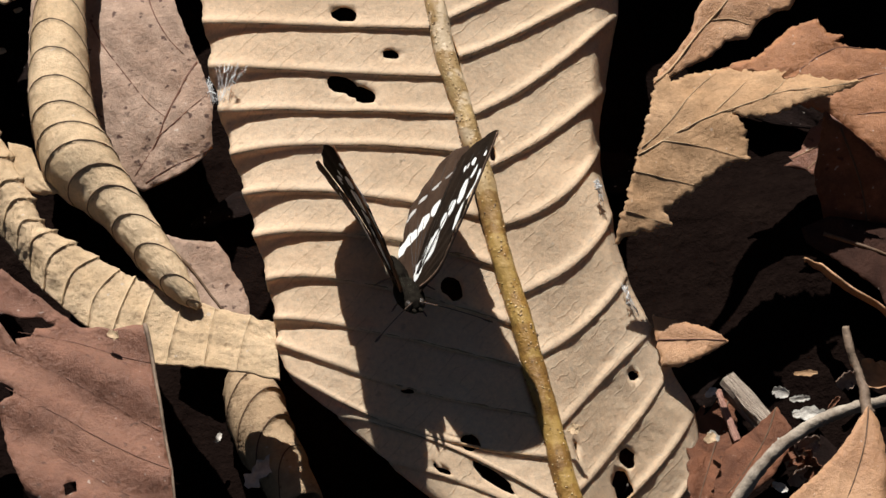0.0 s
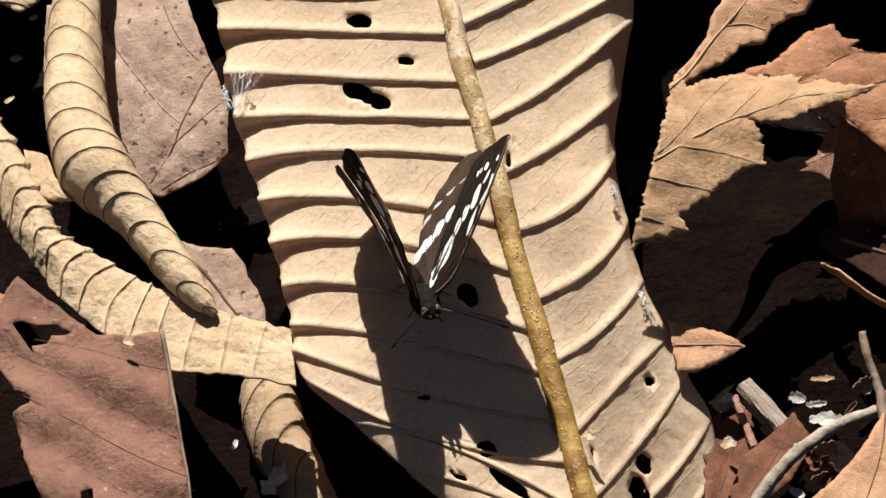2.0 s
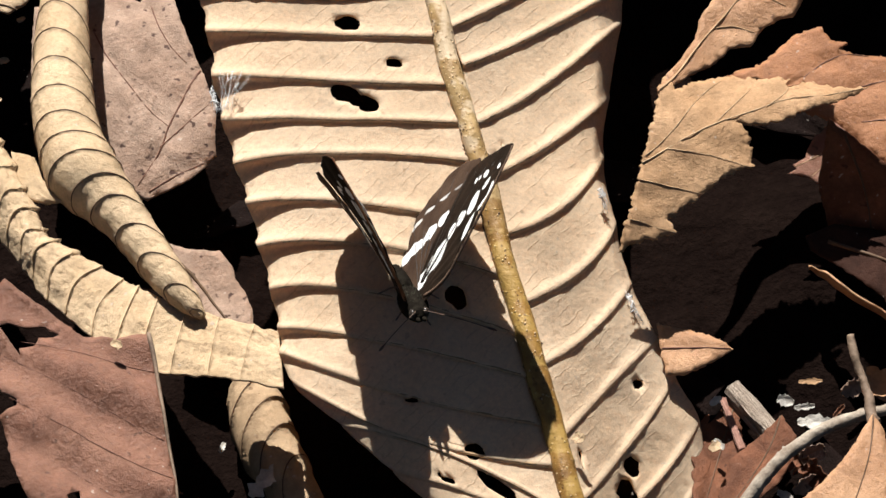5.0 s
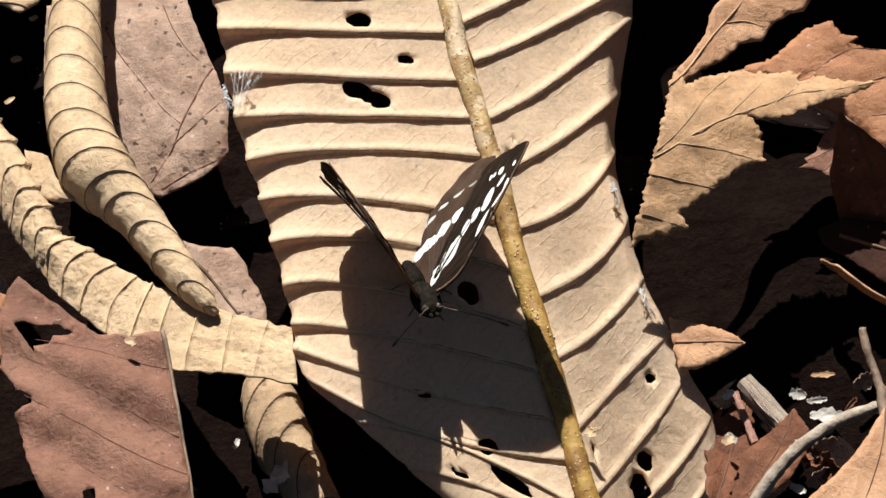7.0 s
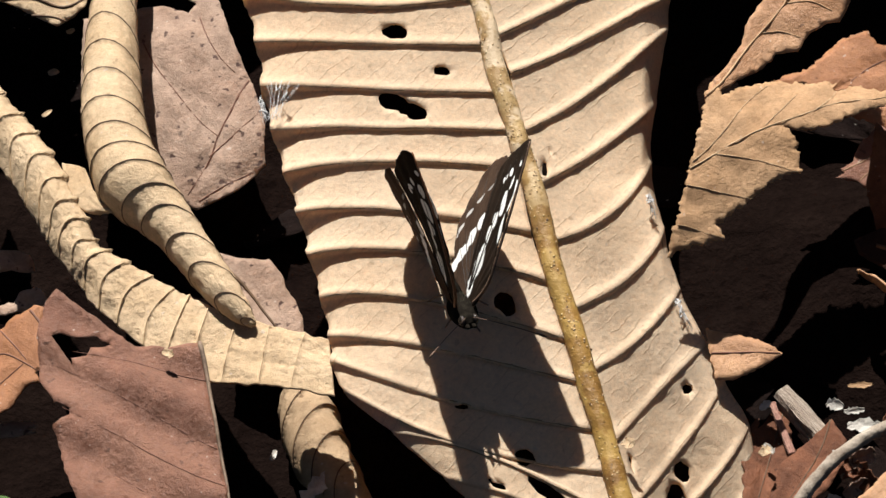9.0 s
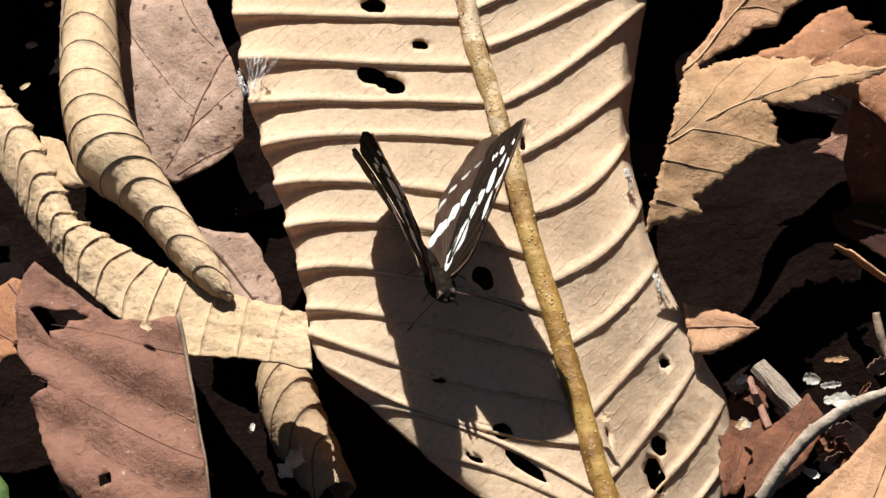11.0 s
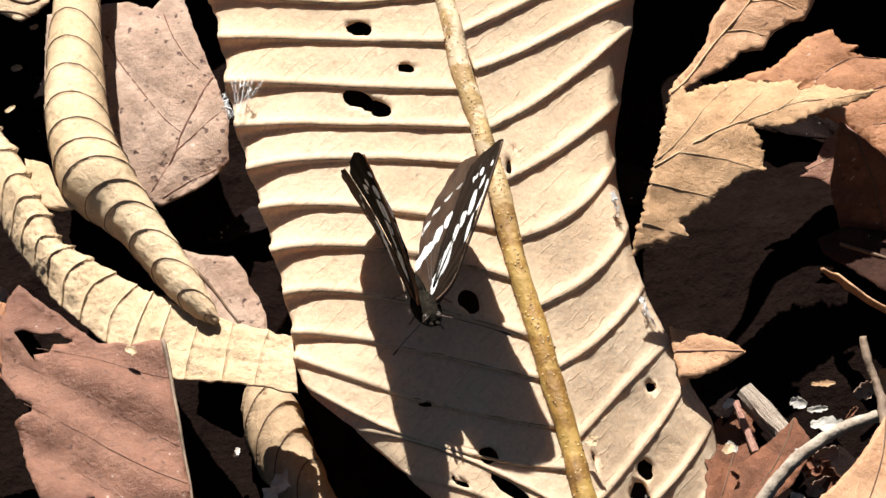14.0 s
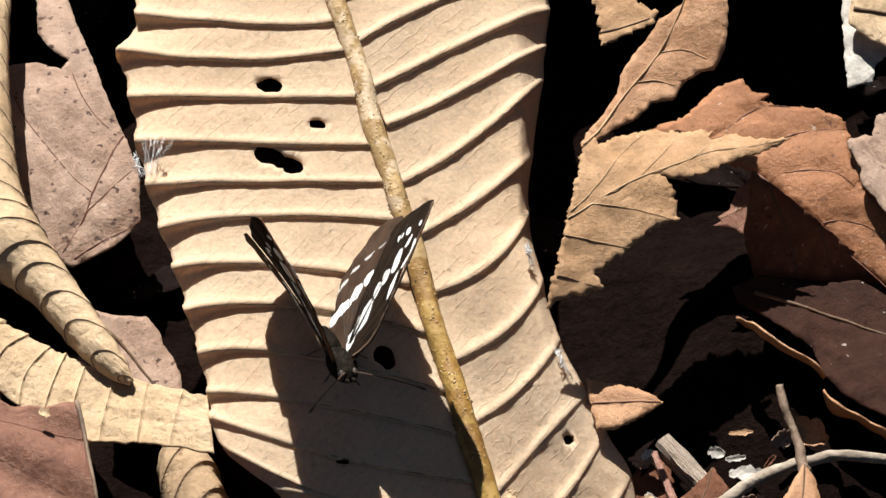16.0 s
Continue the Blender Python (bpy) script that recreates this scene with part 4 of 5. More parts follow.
def band(name, parent, upper, lower, bulge, mat, pleats, amp, slant, seed, along=200, across=36, rough=0.3, flatten=0.0, veins=False, tooth=0.0):
    """A strip of blade between two edges, arched between them, with pleats across it and a tooth where each vein meets the upper edge."""
    a, b = spline(upper, along), spline(lower, along)
    bm = bmesh.new()
    grid = []
    for i in range(along):
        level = 1 - flatten * min(1, max(0, i / along - 0.5) / 0.28)
        line = []
        for j in range(across):
            f = j / (across - 1)
            e = rough * noise.noise(Vector((i * 0.16, j * 0.02, seed)))
            u = i / along * pleats + slant * level * (math.sin(math.pi * f) - 0.7 * f)
            p = a[i] * (1 - f) + b[i] * f
            n = Vector((0, -0.35, 0.94))
            h = bulge * level * math.sin(math.pi * f ** 0.8) ** 0.8 + amp * (0.4 + 0.6 * f) * (saw(u) - 0.4)
            h += 0.16 * math.exp(-(min(u % 1, 1 - u % 1) / 0.05) ** 2) if veins else 0
            h += 0.3 * noise.noise(Vector((i * 0.05, f * 4, seed + 2))) + 0.1 * noise.noise(Vector((i * 0.2, f * 14, seed + 5)))
            out = e * (1 if f in (0, 1) else 0.6) - tooth * level * (1 - f) ** 5 * (u % 1.0) ** 3
            edge = (b[i] - a[i]) / max(1e-6, np.linalg.norm(b[i] - a[i])) * out
            line.append(bm.verts.new((Vector(p + edge) + n * h) * MM))
        grid.append(line)
    lines = []
    for ring in range(1, int(pleats)):
        line = []
        for j in range(across):
            f = j / (across - 1)
            level = 1 - flatten * min(1, max(0, ring / pleats - 0.5) / 0.28)
            i = (ring - slant * level * (math.sin(math.pi * f) - 0.7 * f)) / pleats * along
            if 1 < i < along - 2:
                line.append(grid[int(i)][j].co.lerp(grid[int(i) + 1][j].co, i % 1) / MM + Vector((0, -0.04, 0.1)))
        if len(line) > 8 and veins:
            lines.append(line)
    for r, s in zip(grid, grid[1:]):
        for j in range(across - 1):
            bm.faces.new((r[j], s[j], s[j + 1], r[j + 1]))
    ob = part(name, bm, mat, parent)
    thick = ob.modifiers.new("thickness", "SOLIDIFY")
    thick.thickness, thick.offset = 0.3 * MM, 0
    for n, line in enumerate(lines):
        part("vein", tube(line, [0.13] * len(line), 6, 0.4, n), VEIN_PALE, ob)
    return ob


curled = thing("curled_leaf", pose(0, 0, 0), "cream dead leaf curled into a ribbed scroll", "leaf")
rolled("scroll", curled, ROLL_AXIS, [2.9, 3.1, 3.7, 4.2, 4.6, 4.9, 5.3, 4.0, 3.2, 2.9, 2.5, 1.6, 0.4], LEAF_CREAM, 16, 0.2, 0.6, 0.92, -0.5, 1, 64, 420, -0.45, 0.12)
band("blade", curled, BAND_UPPER, BAND_LOWER, 2.3, LEAF_CREAM, 19, 0.17, 0.6, 2, along=360, across=44, rough=0.4, flatten=0.95, veins=True, tooth=0.7)
FLAP_UPPER = [(-56.2, 17.2, 30.3), (-54.9, 14.0, 30.3), (-53.5, 12.0, 30.3), (-51.8, 10.4, 30.3), (-49.8, 9.6, 30.3)]
FLAP_LOWER = [(-59.4, 18.4, 30.0), (-59.0, 15.6, 30.0), (-57.8, 12.4, 30.0), (-56.0, 10.2, 29.8), (-53.4, 9.6, 29.6)]
band("torn_flap", curled, FLAP_UPPER, FLAP_LOWER, 0.2, LEAF_CREAM, 2, 0.1, 0.3, 4, 30, 14, rough=0.35)
lower_curl = thing("curled_leaf", pose(0, 0, 0), "small ribbed scroll of dead leaf in the shade", "leaf")
rolled("scroll", lower_curl, LOWER_ROLL, [3.2, 4.2, 4.3, 3.8, 3.0], LEAF_DULL, 4.5, 0.4, 0.8, 0.9, -0.6, 5, 44, 130, 1.1)


# ---- twigs, chips and bits ----
twig = thing("twig", pose(0, 0, 0), "curved grey-brown bare twig", "twig")
part("stick", tube(spline(TWIG, 70), np.linspace(0.95, 0.7, 70), 12, 0.25, 8), BARK_GREY, twig)
stub = thing("leaf_stalk", pose(0, 0, 0), "grey-brown stalk rising from an orange leaf", "stalk")
part("stick", tube(spline(PETIOLE, 30), np.linspace(0.85, 0.4, 30) * (1 + 0.12 * np.sin(np.linspace(0, 9, 30))), 10, 0.5, 9), BARK_BROWN, stub)


def chip(name, ends, width, height, mat, label, seed):
    a, b = (Vector(p) * MM for p in ends)
    ob = thing(name, Matrix.Translation((a + b) / 2) @ (b - a).to_track_quat("X", "Z").to_matrix().to_4x4(), label, "wood chip", "wood chips in the litter")
    long = (b - a).length
    bm = bmesh.new()
    n, rings = 14, []
    for i in range(n):
        f = i / (n - 1)
        ring = []
        for j in range(10):
            t = 2 * math.pi * j / 10
            w = width * MM / 2 * (1 + 0.35 * noise.noise(Vector((f * 3, j * 1.3, seed))))
            h = height * MM / 2 * (1 + 0.35 * noise.noise(Vector((f * 3, j * 1.3, seed + 5))))
            x = (f - 0.5) * long + (0.6 * MM * noise.noise(Vector((j * 2.0, seed, 1))) if i in (0, n - 1) else 0)
            ring.append(bm.verts.new((x, w * math.copysign(abs(math.cos(t)) ** 0.5, math.cos(t)), h * math.copysign(abs(math.sin(t)) ** 0.5, math.sin(t)))))
        rings.append(ring)
    for r, s in zip(rings, rings[1:]):
        for j in range(10):
            bm.faces.new((r[j], s[j], s[(j + 1) % 10], r[(j + 1) % 10]))
    bm.faces.new(rings[0])
    bm.faces.new(rings[-1][::-1])
    bmesh.ops.recalc_face_normals(bm, faces=bm.faces)
    part("splinter", bm, mat, ob, smooth=False)


chip("wood_chip", CHIP_LINE, 2.3, 2.0, WOOD_GREY, "weathered grey-tan splinter of wood", 1)
chip("wood_chip", PINK_CHIP_LINE, 0.95, 0.9, WOOD_PINK, "pinkish splinter of rotten wood", 2)
chip("wood_chip", THIN_CHIP_LINE, 1.2, 1.2, WOOD_GREY, "thin grey splinter of wood", 3)

# plain fawn for the lit rim; the shade sits in its blade's colour
rim = thing("leaf_edge", pose(0, 0, 0), "lit curled rim of a dark leaf", "leaf")
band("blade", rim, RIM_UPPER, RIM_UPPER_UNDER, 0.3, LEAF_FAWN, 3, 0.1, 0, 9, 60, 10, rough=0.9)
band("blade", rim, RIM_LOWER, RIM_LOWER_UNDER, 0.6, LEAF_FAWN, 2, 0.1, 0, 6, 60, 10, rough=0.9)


# ---- litter round about, flecks and silk ----
def litter():
    """Dead leaves that carry on unseen round the place, some to block the sun, and scraps down on the soil with shade
    in their colour: nobody could count them.
    """
    rng = np.random.RandomState(7)
    verts, faces = [], []

    def scrap(x, y, z, long, wide, turn, tilt, lean, curl):
        base, n, m = len(verts), 9, 5
        place = pose(x * MM, y * MM, z * MM, tilt, lean, turn)
        for i in range(n):
            u = i / (n - 1)
            half = wide / 2 * max(0.04, math.sin(math.pi * u ** 0.8)) * (1 + 0.18 * rng.uniform(-1, 1))
            for j in range(m):
                v = j / (m - 1) * 2 - 1
                p = place @ Vector(((u - 0.5) * long * MM, v * half * MM, (curl * v * v + 0.5 * rng.uniform(-1, 1) - 0.012 * ((u - 0.5) * long) ** 2) * MM))
                verts.append(tuple(p))
        for i in range(n - 1):
            for j in range(m - 1):
                a = base + i * m + j
                faces.append((a, a + 1, a + m + 1, a + m))

    count = 0
    while count < 170:
        x, y = rng.uniform(-330, 330), rng.uniform(-300, 360)
        if -120 < x < 120 and -95 < y < 125:
            continue
        scrap(x, y, rng.uniform(9, 24), rng.uniform(40, 80), rng.uniform(22, 40), rng.uniform(0, 360), rng.uniform(-12, 12), rng.uniform(-12, 12), rng.uniform(-2, 3))
        count += 1
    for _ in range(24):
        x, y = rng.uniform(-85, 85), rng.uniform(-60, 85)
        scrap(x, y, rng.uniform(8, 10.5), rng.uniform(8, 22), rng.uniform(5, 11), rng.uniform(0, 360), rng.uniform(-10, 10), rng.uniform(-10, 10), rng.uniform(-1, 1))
    # unseen taller row added behind the broad leaf to shade the soil
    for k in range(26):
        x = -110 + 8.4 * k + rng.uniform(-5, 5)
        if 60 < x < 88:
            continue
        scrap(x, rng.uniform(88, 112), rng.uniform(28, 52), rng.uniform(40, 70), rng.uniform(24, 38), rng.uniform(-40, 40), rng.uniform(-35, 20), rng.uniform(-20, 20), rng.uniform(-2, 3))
    me = bpy.data.meshes.new("litter_with_shade_row")
    me.from_pydata(verts, [], faces)
    for p in me.polygons:
        p.use_smooth = True
    me.materials.append(LEAF_SHADE_BLACK)
    ob = new("litter_with_shade_row", me)
    thick = ob.modifiers.new("thickness", "SOLIDIFY")
    thick.thickness = 0.25 * MM
    tagged(ob, "old leaves and scraps over the soil, coloured dark for shade, with unseen sun-blocking leaves behind", "leaf litter", kind="stuff")


litter()


def flake(name, centre, long, wide, turn, mat, label, seed, category="flake", curl=0.5, tilt=15):
    """A small torn scrap with some curl."""
    ob = thing(name, Matrix.Translation(Vector(centre) * MM) @ pose(0, 0, 0, tilt, 0, turn), label, category, "flecks in the litter")
    bm = bmesh.new()
    n, m = 10, 5
    grid = []
    for i in range(n):
        u = i / (n - 1)
        half = wide / 2 * (0.1 + 0.9 * math.sin(math.pi * (0.04 + 0.92 * u)) ** 0.6) * (1 + 0.9 * noise.noise(Vector((u * 7, seed, 0))))
        row = []
        for j in range(m):
            v = j / (m - 1) * 2 - 1
            row.append(bm.verts.new(Vector(((u - 0.5) * long + 0.5 * noise.noise(Vector((v * 4, seed, u * 3))), v * half, 0.16 * curl * wide * v * v + 0.12 * wide * noise.noise(Vector((u * 3, v, seed))))) * MM))
        grid.append(row)
    for a, b in zip(grid, grid[1:]):
        for j in range(m - 1):
            bm.faces.new((a[j], b[j], b[j + 1], a[j + 1]))
    bm.normal_update()
    body = part("scrap", bm, mat, ob, smooth=False)
    thick = body.modifiers.new("thickness", "SOLIDIFY")
    thick.thickness = 0.1 * MM


flake("fleck", (45.9, -9.9, 11.0), 2.2, 1.5, -20, CHALK, "bleached white flake of leaf", 1, tilt=35)
flake("fleck", (48.4, -10.9, 11.0), 2.8, 0.9, 6, LEAF_PALE, "thin white flake of leaf", 2, tilt=30)
flake("fleck", (49.6, -13.1, 10.5), 4.6, 2.0, 2, LEAF_PALE, "bleached greyish scrap of dead leaf", 3, tilt=10)
flake("fleck", (49.4, -7.4, 12.0), 3.3, 0.8, 4, LEAF_TAN, "thin tan sliver of leaf", 5)
flake("fleck", (36.2, -18.4, 13.0), 1.9, 0.9, -50, LEAF_PALE, "whitish torn crumb of leaf", 6, tilt=25)
flake("fleck", (36.2, -11.3, 13.0), 2.0, 1.0, 40, LEAF_PALE, "whitish torn crumb of leaf", 8)
flake("fleck", (44.4, -21.9, 17.0), 1.2, 0.4, -60, LEAF_PALE, "tiny pale sliver on a brown leaf", 9)
for x, y, z, long, wide, turn, seed, mat in ((46.7, -19.4, 10.5, 4.4, 3.0, -50, 31, LEAF_RED), (48.6, -18.8, 11.5, 3.6, 2.6, 20, 32, LEAF_PINK), (49.6, -21.7, 10.5, 4.8, 3.4, -65, 33, LEAF_RED), (47.4, -22.5, 10.0, 3.8, 2.6, 35, 34, LEAF_PINK), (52.6, -13.0, 13.0, 2.6, 0.6, 50, 36, LEAF_RED), (55.1, -8.4, 12.0, 3.8, 2.4, 25, 37, LEAF_PINK)):
    flake("fleck", (x, y, z), long, wide, turn, mat, "grey-brown shred of rotting leaf", seed, curl=1.6, tilt=25 + seed % 5 * 12)
flake("fleck", (60.0, -24.2, 14.0), 7.5, 5.0, 60, LEAF_PINK, "grey-brown scrap of dead leaf", 38, curl=0.8)
flake("fleck", (35.4, -20.4, 15.5), 1.8, 1.3, 50, LEAF_CREAM, "pale crumb on a brown leaf", 7)
flake("fleck", (58.9, -8.0, 12.5), 5.2, 3.6, -40, LEAF_FAWN, "crumpled scrap of brown leaf", 11, curl=1.5, tilt=30)
flake("fleck", (44.7, -25.2, 11.0), 2.2, 1.2, -30, CHALK, "bleached white flake of leaf", 16)
flake("fleck", (-24.1, -24.7, 14.0), 6.0, 2.1, 55, LEAF_PALE, "whitish torn strip of leaf in shade", 17)
flake("fleck", (-30.1, -17.7, 11.5), 1.6, 0.7, 70, CHALK, "tiny white fleck on the soil", 18)
flake("fleck", (-42.4, -15.9, 32.5), 1.6, 1.1, -30, LEAF_CREAM, "cream crumb on a red-brown leaf", 19)
flake("fleck", (-63.9, 58.9, 13.0), 1.3, 0.8, 40, LEAF_CREAM, "small pale fleck on the soil", 20)
flake("fleck", (-65.8, 50.6, 13.0), 1.6, 1.1, 20, LEAF_CREAM, "small pale fleck on the soil", 21)
flake("fleck", (-66.0, 42.5, 13.0), 1.8, 0.7, 45, LEAF_CREAM, "small pale fleck on the soil", 22)
flake("fleck", (47.3, 24.0, 38.0), 2.8, 1.2, 30, LEAF_ORANGE, "curled red-brown bit on a tan leaf", 23)
flake("fleck", (17.0, -24.1, 23.0), 1.5, 1.7, -40, LEAF_CREAM, "pale crumb stuck beside the midrib", 24)


def silk(name, anchors, strands, sag, seed, label):
    """A wisp of spider silk: fine threads strung between two edges, and a few matted knots."""
    rng = np.random.RandomState(seed)
    a, b, c, d = (Vector(p) for p in anchors)
    ob = thing(name, pose(0, 0, 0), label, "spider silk", "spider silk on the leaf edges")
    for i in range(strands):
        s = a.lerp(b, rng.uniform(0, 1)) + Vector(rng.uniform(-0.4, 0.4, 3))
        e = c.lerp(d, rng.uniform(0, 1)) + Vector(rng.uniform(-0.4, 0.4, 3))
        line = [s.lerp(e, f) - Vector((0, 0, sag * math.sin(math.pi * f))) for f in np.linspace(0, 1, 8)]
        part("thread", tube(line, [rng.uniform(0.012, 0.03)] * 8, 4), SILK, ob)
    for i in range(2):
        q = a.lerp(b, rng.uniform(0, 1)).lerp(c.lerp(d, rng.uniform(0, 1)), rng.uniform(0.1, 0.5))
        w = rng.uniform(0.4, 1.0)
        line = [q + Vector(rng.uniform(-w, w, 3)) for _ in range(7)]
        part("mat", tube(spline(line, 24), rng.uniform(0.03, 0.09, 24), 5, 0.4, i), SILK, ob)


silk("spider_web", [(-31.3, 23.1, 41.1), (-26.2, 23.2, 40.5), (-30.8, 17.5, 39.4), (-29.0, 17.9, 39.3)], 16, 0.3, 3, "torn white spider silk at a leaf edge")
silk("spider_web", [(-31.7, 21.3, 40.5), (-31.2, 19.7, 40.0), (-31.0, 17.2, 39.3), (-30.3, 17.7, 39.3)], 14, 0.1, 7, "matted white spider silk at a leaf edge")
silk("spider_web", [(20.7, 13.8, 27.9), (21.1, 13.1, 27.5), (21.9, 11.8, 26.9), (21.5, 10.5, 26.4)], 16, 0.1, 4, "white tuft of spider silk on a leaf edge")
silk("spider_web", [(24.2, 0.1, 22.4), (24.5, -0.5, 22.0), (25.9, -3.1, 20.5), (26.3, -3.9, 20.0)], 14, 0.1, 6, "white silk stuck along a leaf edge")


# ---- butterfly ----
FORE_EDGE = [(0.5, 3.4), (2.6, 5.0), (5.2, 6.1), (9.0, 5.7), (15.0, 4.75), (19.5, 3.4), (22.4, 2.5), (24.0, 1.7), (23.6, -0.4), (22.4, -1.8), (21.2, -3.18), (19.82, -4.61), (17.98, -6.04), (16, -6.67), (9.9, -4.01), (5.55, -2.58), (1.44, -0.18)]
HIND_EDGE = [(1.4, 2.25), (6.09, -1.92), (11.16, -4.3), (16.6, -6.1), (18.2, -7.0), (17.2, -8.9), (16.0, -10.6), (14.5, -11.9), (12.6, -12.6), (9.98, -12.56), (7.63, -12.61), (4.45, -12.4), (2.28, -11.55), (0.73, -9.27), (0.57, -4.37), (0.55, 0.16)]
# white marks: place, half lengths, turn, strength
FORE_MARKS = [(1.74, 0.23, 1.42, 0.97, 13.71, 1), (5.35, 0.56, 2.52, 1.12, -0.65, 1), (9.34, 0.22, 1.21, 0.54, -17.49, 1), (11.59, 0.58, 1.15, 0.81, -24.26, 1), (14.51, 1.14, 1.76, 0.93, -25.32, 1), (17.68, 1.19, 1.02, 0.6, -6.73, 1), (12.01, 4.17, 2.06, 0.4, -13.78, 1), (14.04, 5.69, 0.81, 0.32, -2.68, 1), (17.71, 3.92, 1.45, 0.48, -42.4, 1), (15.77, 4.13, 1.2, 0.39, -1.52, 1), (16.25, -2.73, 0.36, 0.5, 25.59, 1), (17.03, -2.3, 0.4, 0.53, 1.04, 1), (18.27, -1, 0.61, 0.52, 4.63, 1), (20.67, 1.54, 0.42, 0.46, -5.73, 1), (20.51, 3.81, 0.56, 0.29, -47.5, 1)]
HIND_MARKS = [(1.33, -7.59, 0.66, 0.78, -11.28, 1), (3.11, -6.86, 1.97, 0.78, 36.89, 1), (6.07, -5.83, 1.57, 0.91, 17.25, 1), (8.98, -4.78, 1.26, 0.86, 4.79, 1), (11.74, -3.63, 1.06, 0.89, 10.3, 1), (4.7, -10.84, 1.36, 0.34, 6.2, 0.5), (7.62, -10.44, 1.12, 0.29, 25.89, 0.5), (10.67, -8.85, 1.25, 0.27, 31.05, 0.5), (13.28, -7.08, 1.12, 0.23, 40.33, 0.3)]
COSTA = [(0.5, 3.4), (2.6, 5.0), (5.2, 6.1), (9.0, 5.7), (15.0, 4.75), (19.5, 3.4), (22.4, 2.5), (24.0, 1.7)]


def wing_material(name, deep, pale):
    m, nodes, links, bsdf = material(name)
    dark = ramp(nodes, links, noisy(nodes, links, 260, 5), [(0.3, deep), (0.7, pale)])
    mark = nodes.new("ShaderNodeAttribute")
    mark.attribute_name = "pale"
    add = nodes.new("ShaderNodeMath")
    add.operation = "MULTIPLY_ADD"
    links.new(noisy(nodes, links, 1500, 3), add.inputs[0])
    add.inputs[1].default_value = 0.35
    links.new(mark.outputs["Fac"], add.inputs[2])
    edge = ramp(nodes, links, add.outputs[0], [(0.16, 0.0), (0.30, 1.0)])
    strength = nodes.new("ShaderNodeAttribute")
    strength.attribute_name = "strength"
    edge = mix(nodes, links, "MULTIPLY", 1.0, edge, strength.outputs["Fac"])
    links.new(mix(nodes, links, "MIX", edge, dark, (0.80, 0.80, 0.78)), bsdf.inputs["Base Color"])
    links.new(relief(nodes, links, noisy(nodes, links, 2500, 3), 0.0001), bsdf.inputs["Normal"])
    bsdf.inputs["Roughness"].default_value, bsdf.inputs["Specular IOR Level"].default_value = 0.9, 0.03
    return m


FORE_SCALES = wing_material("forewing_scales", (0.010, 0.007, 0.005), (0.024, 0.015, 0.010))
HIND_SCALES = wing_material("hindwing_scales", (0.034, 0.020, 0.014), (0.070, 0.044, 0.030))
WING_VEIN = plain_material("wing_vein", (0.03, 0.02, 0.014), (0.012, 0.008, 0.006), 900, 0.6)
HAIR = plain_material("pale_hair", (0.075, 0.075, 0.055), (0.02, 0.02, 0.015), 900, 1.0, specular=0.0)
FUR = plain_material("body_fur", (0.020, 0.017, 0.013), (0.005, 0.004, 0.0035), 900, 1.0, 0.0004, specular=0.0)
# reddish-brown costa with the orange of light through it put into its colour
COSTA_BACKLIT = plain_material("costa_backlit", (0.30, 0.12, 0.045), (0.16, 0.06, 0.025), 900, 0.6)
HORN = plain_material("antenna_horn", (0.20, 0.12, 0.08), (0.08, 0.05, 0.035), 900, 0.5)
EYE_DARK = plain_material("compound_eye", (0.05, 0.04, 0.035), (0.02, 0.015, 0.012), 2000, 0.25)


